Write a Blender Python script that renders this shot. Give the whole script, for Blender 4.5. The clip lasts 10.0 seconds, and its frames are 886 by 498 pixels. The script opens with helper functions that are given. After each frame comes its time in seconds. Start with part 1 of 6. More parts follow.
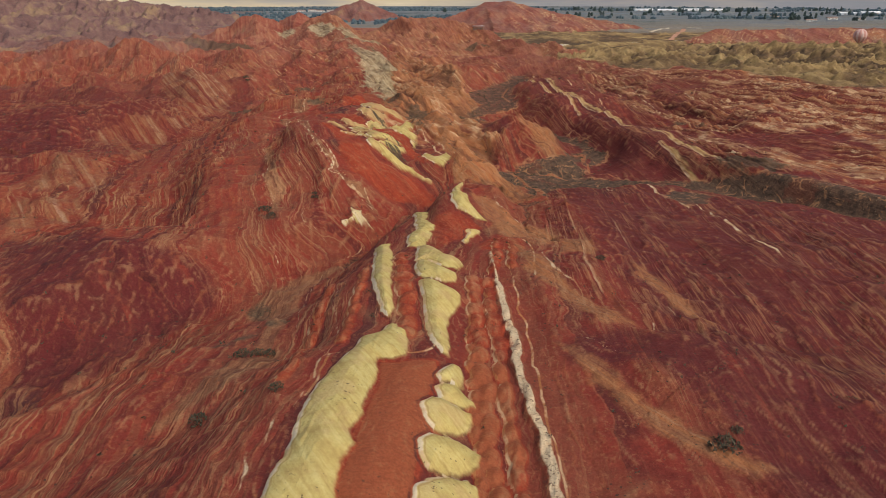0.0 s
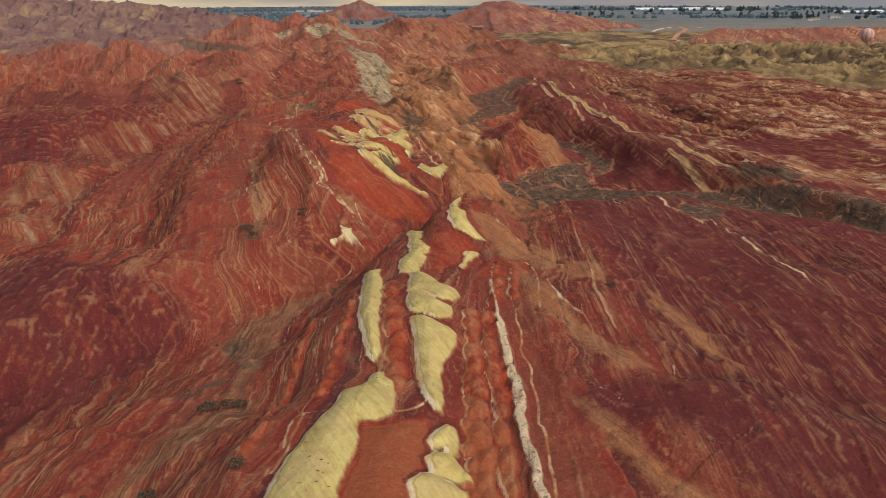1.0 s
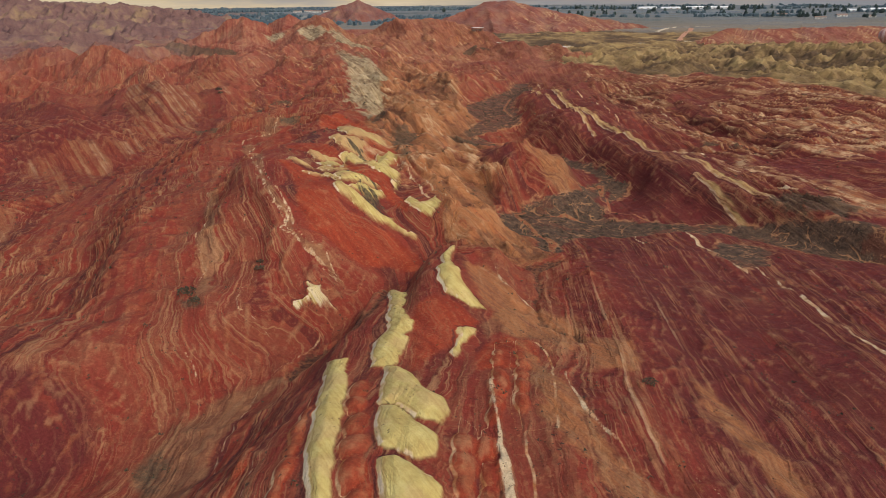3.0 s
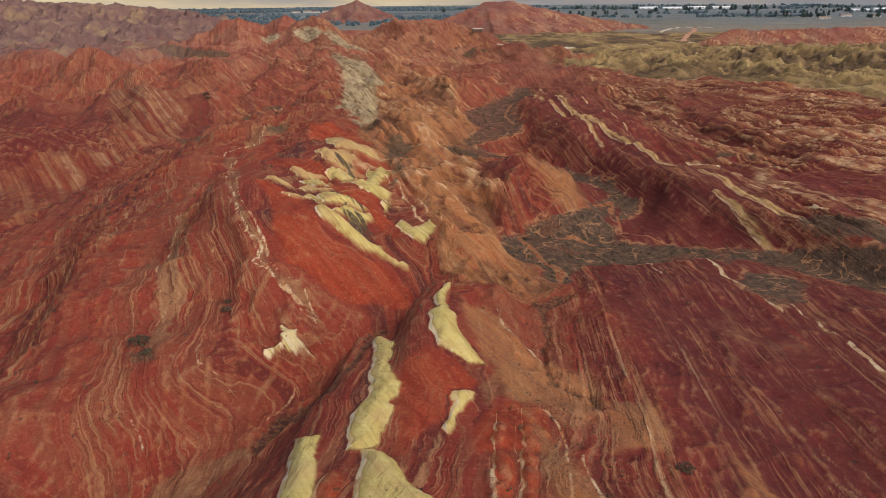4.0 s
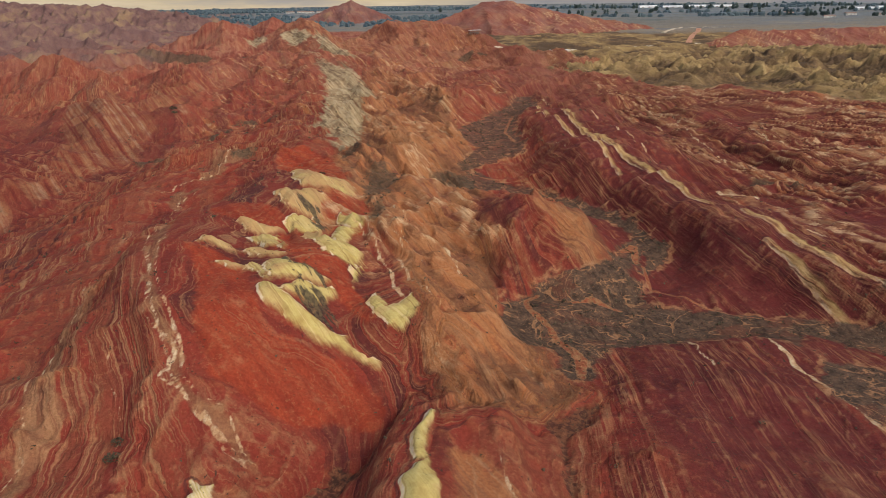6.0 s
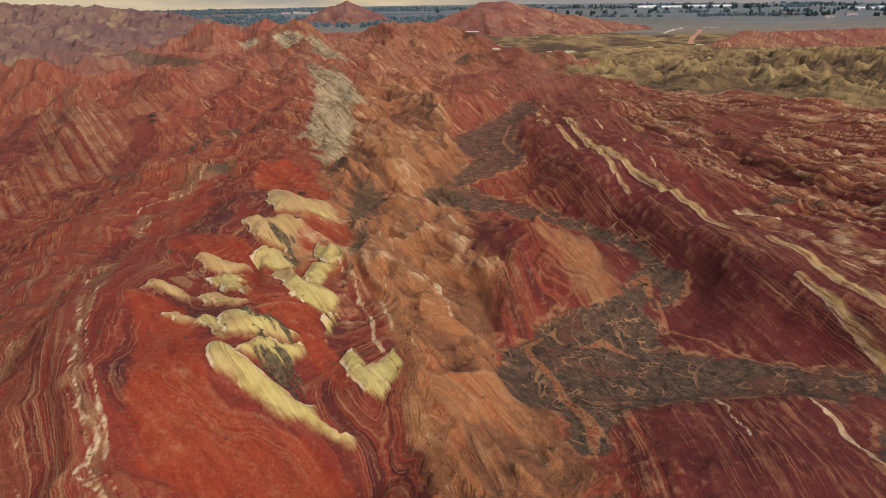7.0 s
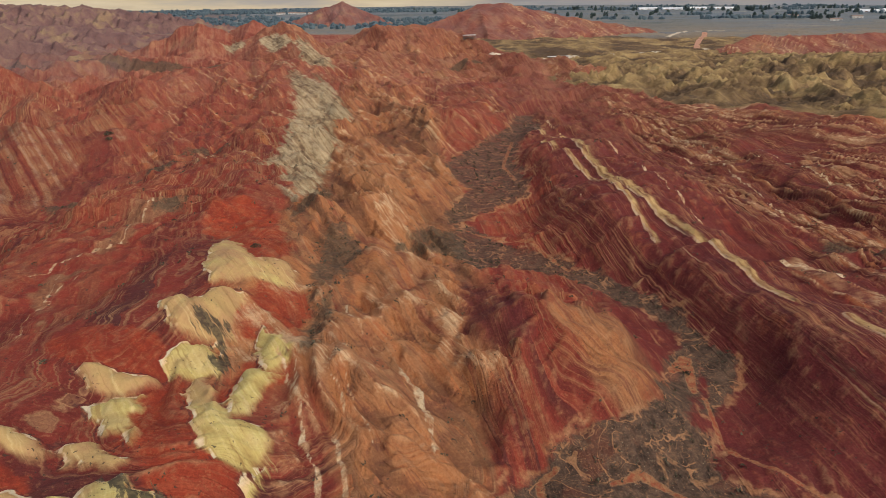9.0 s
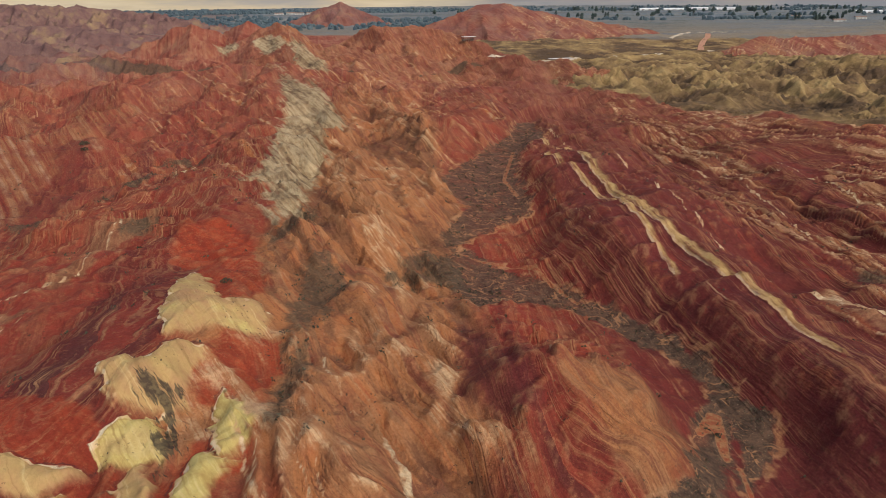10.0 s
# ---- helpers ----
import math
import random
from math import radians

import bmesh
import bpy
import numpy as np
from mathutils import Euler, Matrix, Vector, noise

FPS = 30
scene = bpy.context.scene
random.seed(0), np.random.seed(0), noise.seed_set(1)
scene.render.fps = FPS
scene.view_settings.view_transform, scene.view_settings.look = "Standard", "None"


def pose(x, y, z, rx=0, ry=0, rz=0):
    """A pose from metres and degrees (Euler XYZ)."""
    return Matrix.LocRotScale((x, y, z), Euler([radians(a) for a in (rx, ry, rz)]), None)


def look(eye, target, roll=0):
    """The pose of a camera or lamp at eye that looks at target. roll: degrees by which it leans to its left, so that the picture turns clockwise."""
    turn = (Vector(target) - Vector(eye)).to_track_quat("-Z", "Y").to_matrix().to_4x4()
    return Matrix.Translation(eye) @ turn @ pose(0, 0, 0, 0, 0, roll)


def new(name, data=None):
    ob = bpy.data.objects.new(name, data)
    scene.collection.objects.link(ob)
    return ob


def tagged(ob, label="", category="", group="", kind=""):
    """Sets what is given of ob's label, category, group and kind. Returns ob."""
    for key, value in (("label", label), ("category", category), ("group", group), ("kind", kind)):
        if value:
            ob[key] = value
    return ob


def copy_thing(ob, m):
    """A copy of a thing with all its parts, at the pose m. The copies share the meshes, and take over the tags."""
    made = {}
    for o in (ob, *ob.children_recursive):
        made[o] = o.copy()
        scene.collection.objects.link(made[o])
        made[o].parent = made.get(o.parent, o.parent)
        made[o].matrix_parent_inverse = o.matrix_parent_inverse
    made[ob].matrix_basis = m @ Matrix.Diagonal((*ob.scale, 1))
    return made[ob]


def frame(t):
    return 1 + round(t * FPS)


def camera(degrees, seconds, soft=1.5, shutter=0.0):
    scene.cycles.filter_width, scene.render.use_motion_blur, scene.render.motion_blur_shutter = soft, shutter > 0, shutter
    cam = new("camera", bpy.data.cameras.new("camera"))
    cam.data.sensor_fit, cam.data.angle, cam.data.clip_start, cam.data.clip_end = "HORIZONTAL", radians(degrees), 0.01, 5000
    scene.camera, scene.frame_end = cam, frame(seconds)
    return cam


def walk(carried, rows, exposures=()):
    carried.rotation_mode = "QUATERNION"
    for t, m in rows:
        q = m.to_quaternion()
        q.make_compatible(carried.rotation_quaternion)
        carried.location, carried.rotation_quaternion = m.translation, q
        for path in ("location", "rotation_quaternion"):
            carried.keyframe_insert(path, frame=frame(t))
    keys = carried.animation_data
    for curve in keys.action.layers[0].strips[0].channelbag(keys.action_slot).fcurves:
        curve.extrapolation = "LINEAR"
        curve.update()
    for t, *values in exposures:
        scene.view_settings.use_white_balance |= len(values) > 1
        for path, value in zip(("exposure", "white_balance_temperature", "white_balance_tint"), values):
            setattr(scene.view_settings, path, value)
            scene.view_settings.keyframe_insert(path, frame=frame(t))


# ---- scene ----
cam = camera(67.8, 10.0, soft=0.55)
METRES, EYE, TILT, LEAN, TURN = 150.0, 55.0, -21.5, 0.0, 0.0
ROWS = [
    (0.0, 0.0, 0.0, 0.0, 0.0, 0.0, -0.0),
    (0.5, 0.0028, 0.033, 0.014, -0.03, -0.02, 0.11),
    (1.0, 0.0057, 0.0694, 0.0292, 0.04, -0.04, 0.16),
    (1.5, 0.0085, 0.1083, 0.0457, 0.09, -0.05, 0.22),
    (2.0, 0.0118, 0.1497, 0.0633, 0.12, -0.08, 0.27),
    (2.5, 0.0156, 0.1941, 0.0815, 0.14, -0.08, 0.35),
    (4.0, 0.0257, 0.337, 0.1389, 0.17, -0.08, 0.43),
    (4.5, 0.0288, 0.3861, 0.1593, 0.2, -0.1, 0.46),
    (5.0, 0.032, 0.4359, 0.1796, 0.2, -0.11, 0.51),
    (5.5, 0.0353, 0.4875, 0.2013, 0.13, -0.13, 0.62),
    (7.0, 0.049, 0.6372, 0.264, -0.1, -0.15, 0.81),
    (7.5, 0.053, 0.6865, 0.2842, -0.17, -0.13, 0.78),
    (8.0, 0.0565, 0.7349, 0.3044, -0.22, -0.15, 0.74),
    (8.5, 0.0602, 0.7828, 0.3242, -0.23, -0.12, 0.77),
    (9.0, 0.0634, 0.8291, 0.344, -0.29, -0.11, 0.68),
    (9.5, 0.0669, 0.8758, 0.3633, -0.3, -0.11, 0.69),
    (10.0, 0.0703, 0.9212, 0.3826, -0.32, -0.11, 0.64),
]
walk(cam, [(t, pose(0, 0, EYE, TILT, LEAN, TURN) @ pose(METRES * x, METRES * y, METRES * z, 90 + pitch, roll, yaw)) for t, x, y, z, yaw, pitch, roll in ROWS])

# ---- world and sun ----
SUN_AZ, SUN_EL = 138.0, 50.0        # degrees: east of the flight line, above the horizon
world = bpy.data.worlds.new("sky")
scene.world = world
world.use_nodes = True
wt = world.node_tree
sky = wt.nodes.new("ShaderNodeTexSky")
sky.sky_type = "NISHITA"
sky.sun_disc = False
sky.sun_elevation = radians(SUN_EL)
sky.sun_rotation = radians(SUN_AZ)
sky.dust_density = 4.0
wt.links.new(sky.outputs[0], wt.nodes["Background"].inputs[0])
wt.nodes["Background"].inputs[1].default_value = 0.127
sun_data = bpy.data.lights.new("sun", "SUN")
sun_data.energy, sun_data.angle, sun_data.color = 1.5, radians(10), (1.0, 0.93, 0.82)
sun = new("sun", sun_data)
sx = math.sin(radians(SUN_AZ)) * math.cos(radians(SUN_EL))
sy = math.cos(radians(SUN_AZ)) * math.cos(radians(SUN_EL))
sun.matrix_world = look((sx * 900, sy * 900 + 200, math.sin(radians(SUN_EL)) * 900), (0, 200, 0))


# ---- node helpers ----
def mat(name, rough=0.9):
    m = bpy.data.materials.new(name)
    m.use_nodes = True
    b = m.node_tree.nodes["Principled BSDF"]
    b.inputs["Roughness"].default_value = rough
    b.inputs["Specular IOR Level"].default_value = 0.15
    return m, m.node_tree, b


class Nodes:
    """Short hands for wiring a node tree."""

    def __init__(self, tree):
        self.t = tree

    def put(self, socket, v):
        if isinstance(v, bpy.types.NodeSocket):
            self.t.links.new(v, socket)
        else:
            socket.default_value = v

    def attr(self, name):
        n = self.t.nodes.new("ShaderNodeAttribute")
        n.attribute_name = name
        return n.outputs["Fac"]

    def math(self, op, a, b=0.0, clamp=False):
        n = self.t.nodes.new("ShaderNodeMath")
        n.operation, n.use_clamp = op, clamp
        self.put(n.inputs[0], a)
        self.put(n.inputs[1], b)
        return n.outputs[0]

    def add(self, a, b):
        return self.math("ADD", a, b)

    def mul(self, a, b):
        return self.math("MULTIPLY", a, b)

    def step(self, v, lo, hi, to0=0.0, to1=1.0):
        n = self.t.nodes.new("ShaderNodeMapRange")
        n.interpolation_type = "SMOOTHSTEP"
        self.put(n.inputs[0], v)
        for i, k in enumerate((lo, hi, to0, to1)):
            n.inputs[i + 1].default_value = k
        return n.outputs[0]

    def place(self):
        return self.t.nodes.new("ShaderNodeNewGeometry").outputs["Position"]

    def xyz(self, x, y, z=0.0):
        n = self.t.nodes.new("ShaderNodeCombineXYZ")
        for i, v in enumerate((x, y, z)):
            self.put(n.inputs[i], v)
        return n.outputs[0]

    def split(self, v):
        n = self.t.nodes.new("ShaderNodeSeparateXYZ")
        self.put(n.inputs[0], v)
        return n.outputs

    def noise(self, vec, scale, detail=3.0, rough=0.55, distort=0.0):
        n = self.t.nodes.new("ShaderNodeTexNoise")
        self.put(n.inputs["Vector"], vec)
        n.inputs["Scale"].default_value = scale
        n.inputs["Detail"].default_value = detail
        n.inputs["Roughness"].default_value = rough
        n.inputs["Distortion"].default_value = distort
        return n.outputs["Fac"]

    def beds(self, w, scale):
        """Beds of uneven thickness along w: a random value for each, and how far its edge is."""
        n = self.t.nodes.new("ShaderNodeTexVoronoi")
        n.voronoi_dimensions, n.feature = "1D", "F1"
        e = self.t.nodes.new("ShaderNodeTexVoronoi")
        e.voronoi_dimensions, e.feature = "1D", "DISTANCE_TO_EDGE"
        for k in (n, e):
            self.put(k.inputs["W"], w)
            k.inputs["Scale"].default_value = scale
        return self.split(n.outputs["Color"])[0], self.mul(e.outputs["Distance"], 1.0 / scale)

    def mix(self, f, a, b, how="MIX"):
        n = self.t.nodes.new("ShaderNodeMix")
        n.data_type, n.blend_type = "RGBA", how
        self.put(n.inputs[0], f)
        for k, v in ((6, a), (7, b)):
            self.put(n.inputs[k], v if isinstance(v, bpy.types.NodeSocket) else (*v, 1.0))
        return n.outputs[2]

    def ramp(self, f, stops):
        n = self.t.nodes.new("ShaderNodeValToRGB")
        while len(n.color_ramp.elements) < len(stops):
            n.color_ramp.elements.new(0.5)
        for e, (p, c) in zip(n.color_ramp.elements, stops):
            e.position, e.color = p, (*c, 1.0)
        self.put(n.inputs[0], f)
        return n.outputs[0]

    def bump(self, h, strength, dist):
        n = self.t.nodes.new("ShaderNodeBump")
        n.inputs["Strength"].default_value = strength
        n.inputs["Distance"].default_value = dist
        self.put(n.inputs["Height"], h)
        return n.outputs[0]


# ---- rock material: strata colours, pale beds, gravel bed, scrub ----
def rock_material():
    m, tree, b = mat("striped_rock", 0.93)
    n = Nodes(tree)
    P = n.place()
    px, py, pz = n.split(P)
    calm = n.attr("calm")
    loose = n.step(calm, 0.0, 1.0, 1.0, 0.12)
    wob = n.add(n.mul(n.add(n.noise(P, 0.05, 3), -0.5), 5.0), n.mul(n.add(n.noise(P, 0.16, 3), -0.5), 2.4))
    s = n.add(n.add(n.attr("strata"), n.mul(wob, loose)), n.mul(n.add(n.noise(P, 0.7, 3), -0.5), n.step(calm, 0.0, 1.0, 0.7, 0.22)))
    dip = n.add(n.add(n.mul(px, 0.86), n.mul(py, 0.56)), n.add(n.mul(pz, 0.35), n.mul(n.add(n.noise(P, 0.35, 3), -0.5), 1.1)))
    along = n.mul(py, 0.02)
    big, big_edge = n.beds(s, 0.17)
    small, small_edge = n.beds(n.add(s, 31.7), 0.62)
    stain = n.noise(P, 0.045, 5, 0.6)
    patch = n.noise(P, 0.25, 4, 0.6)
    broad = n.noise(n.xyz(n.mul(s, 0.10), n.mul(along, 0.4)), 1.0, 3)
    band = n.noise(n.xyz(n.mul(s, 0.42), along), 1.0, 3)
    fine = n.noise(n.xyz(n.mul(s, 1.3), n.mul(along, 1.5)), 1.0, 2)
    hair = n.noise(n.xyz(n.mul(s, 3.4), n.mul(along, 3.0)), 1.0, 2)
    dipband = n.noise(n.xyz(n.mul(dip, 0.55), n.mul(n.add(py, n.mul(px, -1.2)), 0.02)), 1.0, 3, 0.6)
    diphair = n.noise(n.xyz(n.mul(dip, 2.2), n.mul(n.add(py, n.mul(px, -1.2)), 0.06)), 1.0, 3, 0.6)
    amount = n.attr("stripes")
    # red beds: broad soft tones first
    pick = n.add(n.add(n.mul(big, 0.16), n.mul(n.add(small, -0.5), n.mul(amount, 0.20))), n.add(n.mul(broad, 0.34), n.add(n.mul(stain, 0.36), n.mul(patch, 0.14))))
    col = n.ramp(pick, [(0.28, MAROON), (0.38, RED_DEEP), (0.47, RED), (0.56, RED_BROWN), (0.66, RED), (0.76, RED_ORANGE)])
    umber = n.step(n.add(n.attr("umber"), n.mul(n.add(patch, -0.5), 2.4)), -0.5, 0.5)
    col = n.mix(n.mul(umber, 0.7), col, n.mix(n.step(n.add(n.mul(fine, 0.5), n.mul(patch, 0.5)), 0.4, 0.6), UMBER, n.mix(0.5, UMBER, TAN)))
    tone = n.attr("tone")
    col = n.mix(n.step(n.add(tone, n.mul(n.add(stain, -0.5), 0.8)), 0.15, 0.75), col,
                n.ramp(n.add(n.mul(band, 0.5), n.add(n.mul(patch, 0.3), n.mul(small, 0.2))), [(0.33, RED_BROWN), (0.44, ORANGE_DULL), (0.54, ORANGE), (0.68, RED_ORANGE)]))
    combed = n.step(tone, 0.25, 0.8)
    col = n.mix(n.mul(n.step(n.add(n.mul(diphair, 0.6), n.mul(dipband, 0.4)), 0.51, 0.64), n.mul(combed, 0.65)), col, n.mix(n.step(patch, 0.4, 0.6), ORANGE, n.mix(0.6, ORANGE, TAN)))
    col = n.mix(n.mul(n.step(n.add(n.mul(diphair, 0.6), n.mul(dipband, 0.4)), 0.48, 0.38), n.mul(combed, 0.6)), col, n.mix(0.5, UMBER, RED_BROWN))
    deep = n.attr("deep")
    col = n.mix(n.mul(n.step(n.add(deep, n.mul(n.add(stain, -0.5), 0.9)), 0.1, 1.1), 0.88), col,
                n.ramp(n.add(n.add(n.mul(band, 0.35), n.mul(small, 0.12)), n.add(n.mul(patch, 0.25), n.mul(stain, 0.28))), [(0.36, WINE), (0.46, WINE_RED), (0.56, WINE_RED), (0.68, RED)]))
    vivid = n.attr("vivid")
    vcol = n.mix(n.step(n.add(n.mul(dipband, 0.6), n.mul(patch, 0.4)), 0.38, 0.60), VIVID_DEEP, VIVID)
    vcol = n.mix(n.step(n.add(vivid, n.mul(n.add(patch, -0.5), 0.5)), 1.15, 1.6), vcol, ORANGE_RED)
    col = n.mix(n.step(n.add(vivid, n.mul(n.add(patch, -0.5), 0.8)), 0.1, 0.9, 0.0, 0.92), col, vcol)
    amber = n.step(n.add(n.attr("amber"), n.mul(n.add(n.noise(P, 0.4, 4, 0.6), -0.5), 4.0)), -0.8, 1.2)
    col = n.mix(n.mul(amber, 0.8), col, n.ramp(n.add(n.mul(diphair, 0.45), n.mul(dipband, 0.55)), [(0.36, RED_BROWN), (0.46, ORANGE_DULL), (0.55, ORANGE), (0.66, TAN)]))
    # aerial haze put into the base colour, stronger with distance
    far_haze = n.mul(n.step(py, 260.0, 620.0, 0.0, 0.74), n.step(vivid, 0.2, 0.5, 1.0, 0.3))
    col = n.mix(far_haze, col, n.ramp(n.add(n.mul(n.noise(P, 0.04, 5, 0.65), 0.6), n.mul(band, 0.4)), [(0.36, RED_DEEP), (0.47, HAZE_RED), (0.58, HAZE_PINK), (0.68, TAN)]))
    lip = n.attr("lobe")
    col = n.mix(n.mul(n.step(n.math("ABSOLUTE", n.add(n.add(lip, n.mul(n.add(patch, -0.5), 0.5)), -0.20)), 0.22, 0.06), n.step(n.noise(P, 0.3, 3), 0.32, 0.48, 0.2, 0.9)), col, n.mix(n.step(patch, 0.42, 0.6), ORANGE, PALE_RIM))
    # thin beds in bundles, light and dark, broken along their run
    bundle = n.step(n.noise(n.xyz(n.mul(s, 0.085), n.mul(py, 0.011)), 1.0, 3, 0.6), 0.38, 0.56)
    torn = n.step(n.noise(n.xyz(n.mul(s, 0.5), n.mul(py, 0.075)), 1.0, 5, 0.7), 0.43, 0.54)
    here = n.mul(amount, n.mul(bundle, torn))
    light = n.mix(n.step(n.add(tone, n.step(px, 12.0, 30.0, 0.0, 0.35)), 0.0, 0.8), n.mix(0.5, TAN, ORANGE_DULL), n.mix(0.5, TAN, ORANGE))
    col = n.mix(n.mul(n.step(band, 0.55, 0.66), n.mul(here, 0.42)), col, light)
    col = n.mix(n.mul(n.step(fine, 0.55, 0.61), n.mul(here, 0.75)), col, light)
    col = n.mix(n.mul(n.step(fine, 0.45, 0.34), n.mul(n.mul(amount, torn), n.step(calm, 0.2, 0.8, 0.20, 0.32))), col, n.mix(0.5, MAROON, RED_DEEP))
    col = n.mix(n.mul(n.step(hair, 0.54, 0.60), n.mul(here, 0.7)), col, light)
    col = n.mix(n.mul(n.step(hair, 0.46, 0.36), n.mul(n.mul(amount, torn), n.step(calm, 0.2, 0.8, 0.16, 0.26))), col, MAROON)
    col = n.mix(n.mul(n.mul(n.step(big_edge, 0.26, 0.10), n.step(n.noise(n.xyz(n.mul(s, 0.2), n.mul(py, 0.05)), 1.0, 4, 0.6), 0.55, 0.64)), n.mul(amount, n.step(calm, 0.2, 0.8, 0.3, 0.7))), col, n.mix(n.step(small, 0.4, 0.6), TAN, PALE_RIM))
    col = n.mix(n.mul(n.mul(n.step(small_edge, 0.14, 0.05), n.step(n.noise(n.xyz(n.mul(s, 0.4), n.mul(py, 0.09)), 1.0, 4, 0.6), 0.54, 0.62)), n.mul(amount, 0.4)), col, TAN)
    # thin light lines put into the colour along convex crests of the land
    convex = n.attr("convex")
    col = n.mix(n.mul(convex, n.step(n.noise(P, 0.5, 4, 0.6), 0.35, 0.6, 0.05, 0.4)), col, n.mix(n.step(patch, 0.45, 0.6), n.mix(0.5, RED_ORANGE, ORANGE), TAN))
    # bed tones on ribs and troughs; orange clefts also get shade as colour
    rib = n.attr("rib")
    col = n.mix(n.mul(n.mul(n.step(rib, 0.34, 0.60), n.step(tone, 0.3, 0.8, 1.0, 0.7)), n.step(patch, 0.40, 0.58, 0.1, 0.6)), col, n.mix(n.step(band, 0.48, 0.60), n.mix(n.step(tone, 0.3, 0.8, 0.0, 0.6), TAN, ORANGE), n.mix(0.35, ORANGE, RED_ORANGE)))
    col = n.mix(n.mul(n.mul(n.step(rib, 0.50, 0.72), n.step(tone, 0.3, 0.8, 1.0, 0.8)), n.step(n.add(n.mul(n.noise(P, 0.3, 4, 0.6), 0.6), n.mul(diphair, 0.4)), 0.50, 0.58, 0.0, 0.7)), col, PALE_RIM)
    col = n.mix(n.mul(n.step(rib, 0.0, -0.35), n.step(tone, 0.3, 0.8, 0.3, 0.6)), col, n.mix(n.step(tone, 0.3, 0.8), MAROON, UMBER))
    # crests and clefts of folded orange beds, light and shade put in as colour
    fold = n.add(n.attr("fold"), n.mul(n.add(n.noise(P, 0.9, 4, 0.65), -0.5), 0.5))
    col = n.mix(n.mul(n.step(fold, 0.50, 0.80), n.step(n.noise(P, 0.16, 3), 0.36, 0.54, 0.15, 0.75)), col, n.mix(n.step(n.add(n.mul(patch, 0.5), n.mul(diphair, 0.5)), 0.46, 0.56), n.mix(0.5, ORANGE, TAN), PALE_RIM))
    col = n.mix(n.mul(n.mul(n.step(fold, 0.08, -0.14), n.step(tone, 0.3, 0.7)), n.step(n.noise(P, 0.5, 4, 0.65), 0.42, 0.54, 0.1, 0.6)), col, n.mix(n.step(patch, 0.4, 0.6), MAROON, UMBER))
    # combed far slopes
    comb = n.noise(n.xyz(n.mul(dip, 0.30), n.mul(n.add(py, n.mul(px, -1.2)), 0.008)), 1.0, 4, 0.65)
    far = n.mul(n.mul(n.step(py, 270.0, 350.0), n.step(py, 880.0, 700.0)), n.mul(n.step(px, -160.0, -90.0, 0.3, 1.0), n.step(deep, 0.2, 0.7, 1.0, 0.12)))
    col = n.mix(n.mul(n.step(comb, 0.53, 0.63), n.mul(far, n.step(stain, 0.4, 0.56, 0.25, 0.75))), col, n.mix(n.step(patch, 0.42, 0.6), ORANGE, n.mix(0.6, TAN, PALE_RIM)))
    col = n.mix(n.mul(n.step(comb, 0.47, 0.37), n.mul(far, 0.4)), col, RED_DEEP)
    # striped cliff faces of the far left
    peach = n.step(n.add(n.attr("peach"), n.mul(n.add(n.noise(P, 0.12, 4, 0.6), -0.5), 9.0)), -2.0, 2.0)
    col = n.mix(n.mul(peach, n.step(n.noise(P, 0.2, 4, 0.6), 0.36, 0.56, 0.25, 0.7)), col, n.ramp(n.add(n.mul(n.noise(n.xyz(n.mul(dip, 0.30), n.mul(py, 0.01)), 1.0, 3, 0.6), 0.6), n.mul(n.noise(n.xyz(n.mul(dip, 0.9), n.mul(py, 0.02)), 1.0, 3, 0.6), 0.4)),
                                               [(0.36, RED_DEEP), (0.45, RED_BROWN), (0.53, ORANGE_DULL), (0.64, PEACH)]))
    # yellow hills and the plain
    yel = n.step(n.add(n.attr("yellow"), n.mul(n.add(n.noise(P, 0.03, 4), -0.5), 0.7)), 0.35, 0.62)
    ycol = n.ramp(n.add(n.add(n.mul(n.noise(P, 0.06, 6, 0.65), 0.5), n.mul(band, 0.25)), n.mul(n.attr("crest"), 0.14)),
                  [(0.34, OLIVE_DARK), (0.45, OLIVE), (0.56, YELLOW), (0.70, YELLOW_PALE)])
    col = n.mix(yel, col, ycol)
    plain = n.step(n.add(n.attr("plain"), n.mul(n.add(n.noise(P, 0.008, 4), -0.5), 0.5)), 0.35, 0.65)
    # blue haze over the plain is put into its field colours
    pcol = n.ramp(n.noise(n.xyz(n.mul(px, 0.35), py), 0.011, 5, 0.6),
                  [(0.3, FIELD_DARK), (0.45, FIELD), (0.58, FIELD_HAZE), (0.72, FIELD_PALE)])
    pcol = n.mix(n.mul(n.step(py, 1700.0, 950.0), n.step(n.noise(n.xyz(n.mul(px, 0.4), py), 0.02, 4, 0.6), 0.36, 0.56, 0.25, 0.85)), pcol, n.mix(0.5, FIELD_PALE, OLIVE))
    col = n.mix(plain, col, pcol)
    # pale beds: crisp rim along the upper edge, feathered and streaked down the dip
    sd, rim, pink, tail = n.attr("pale"), n.attr("rim"), n.attr("pink"), n.attr("tail")
    rough = n.add(n.mul(n.add(n.noise(P, 0.9, 4, 0.6), -0.5), 0.55), n.mul(n.mul(n.add(diphair, -0.5), n.step(rim, 0.2, 0.9, 0.6, 0.05)), n.step(py, 130.0, 160.0)))
    pv = n.add(sd, n.add(n.mul(rough, 0.8), n.mul(n.mul(n.add(diphair, -0.55), tail), 3.0)))
    crisp = n.step(pv, -0.10, 0.10)
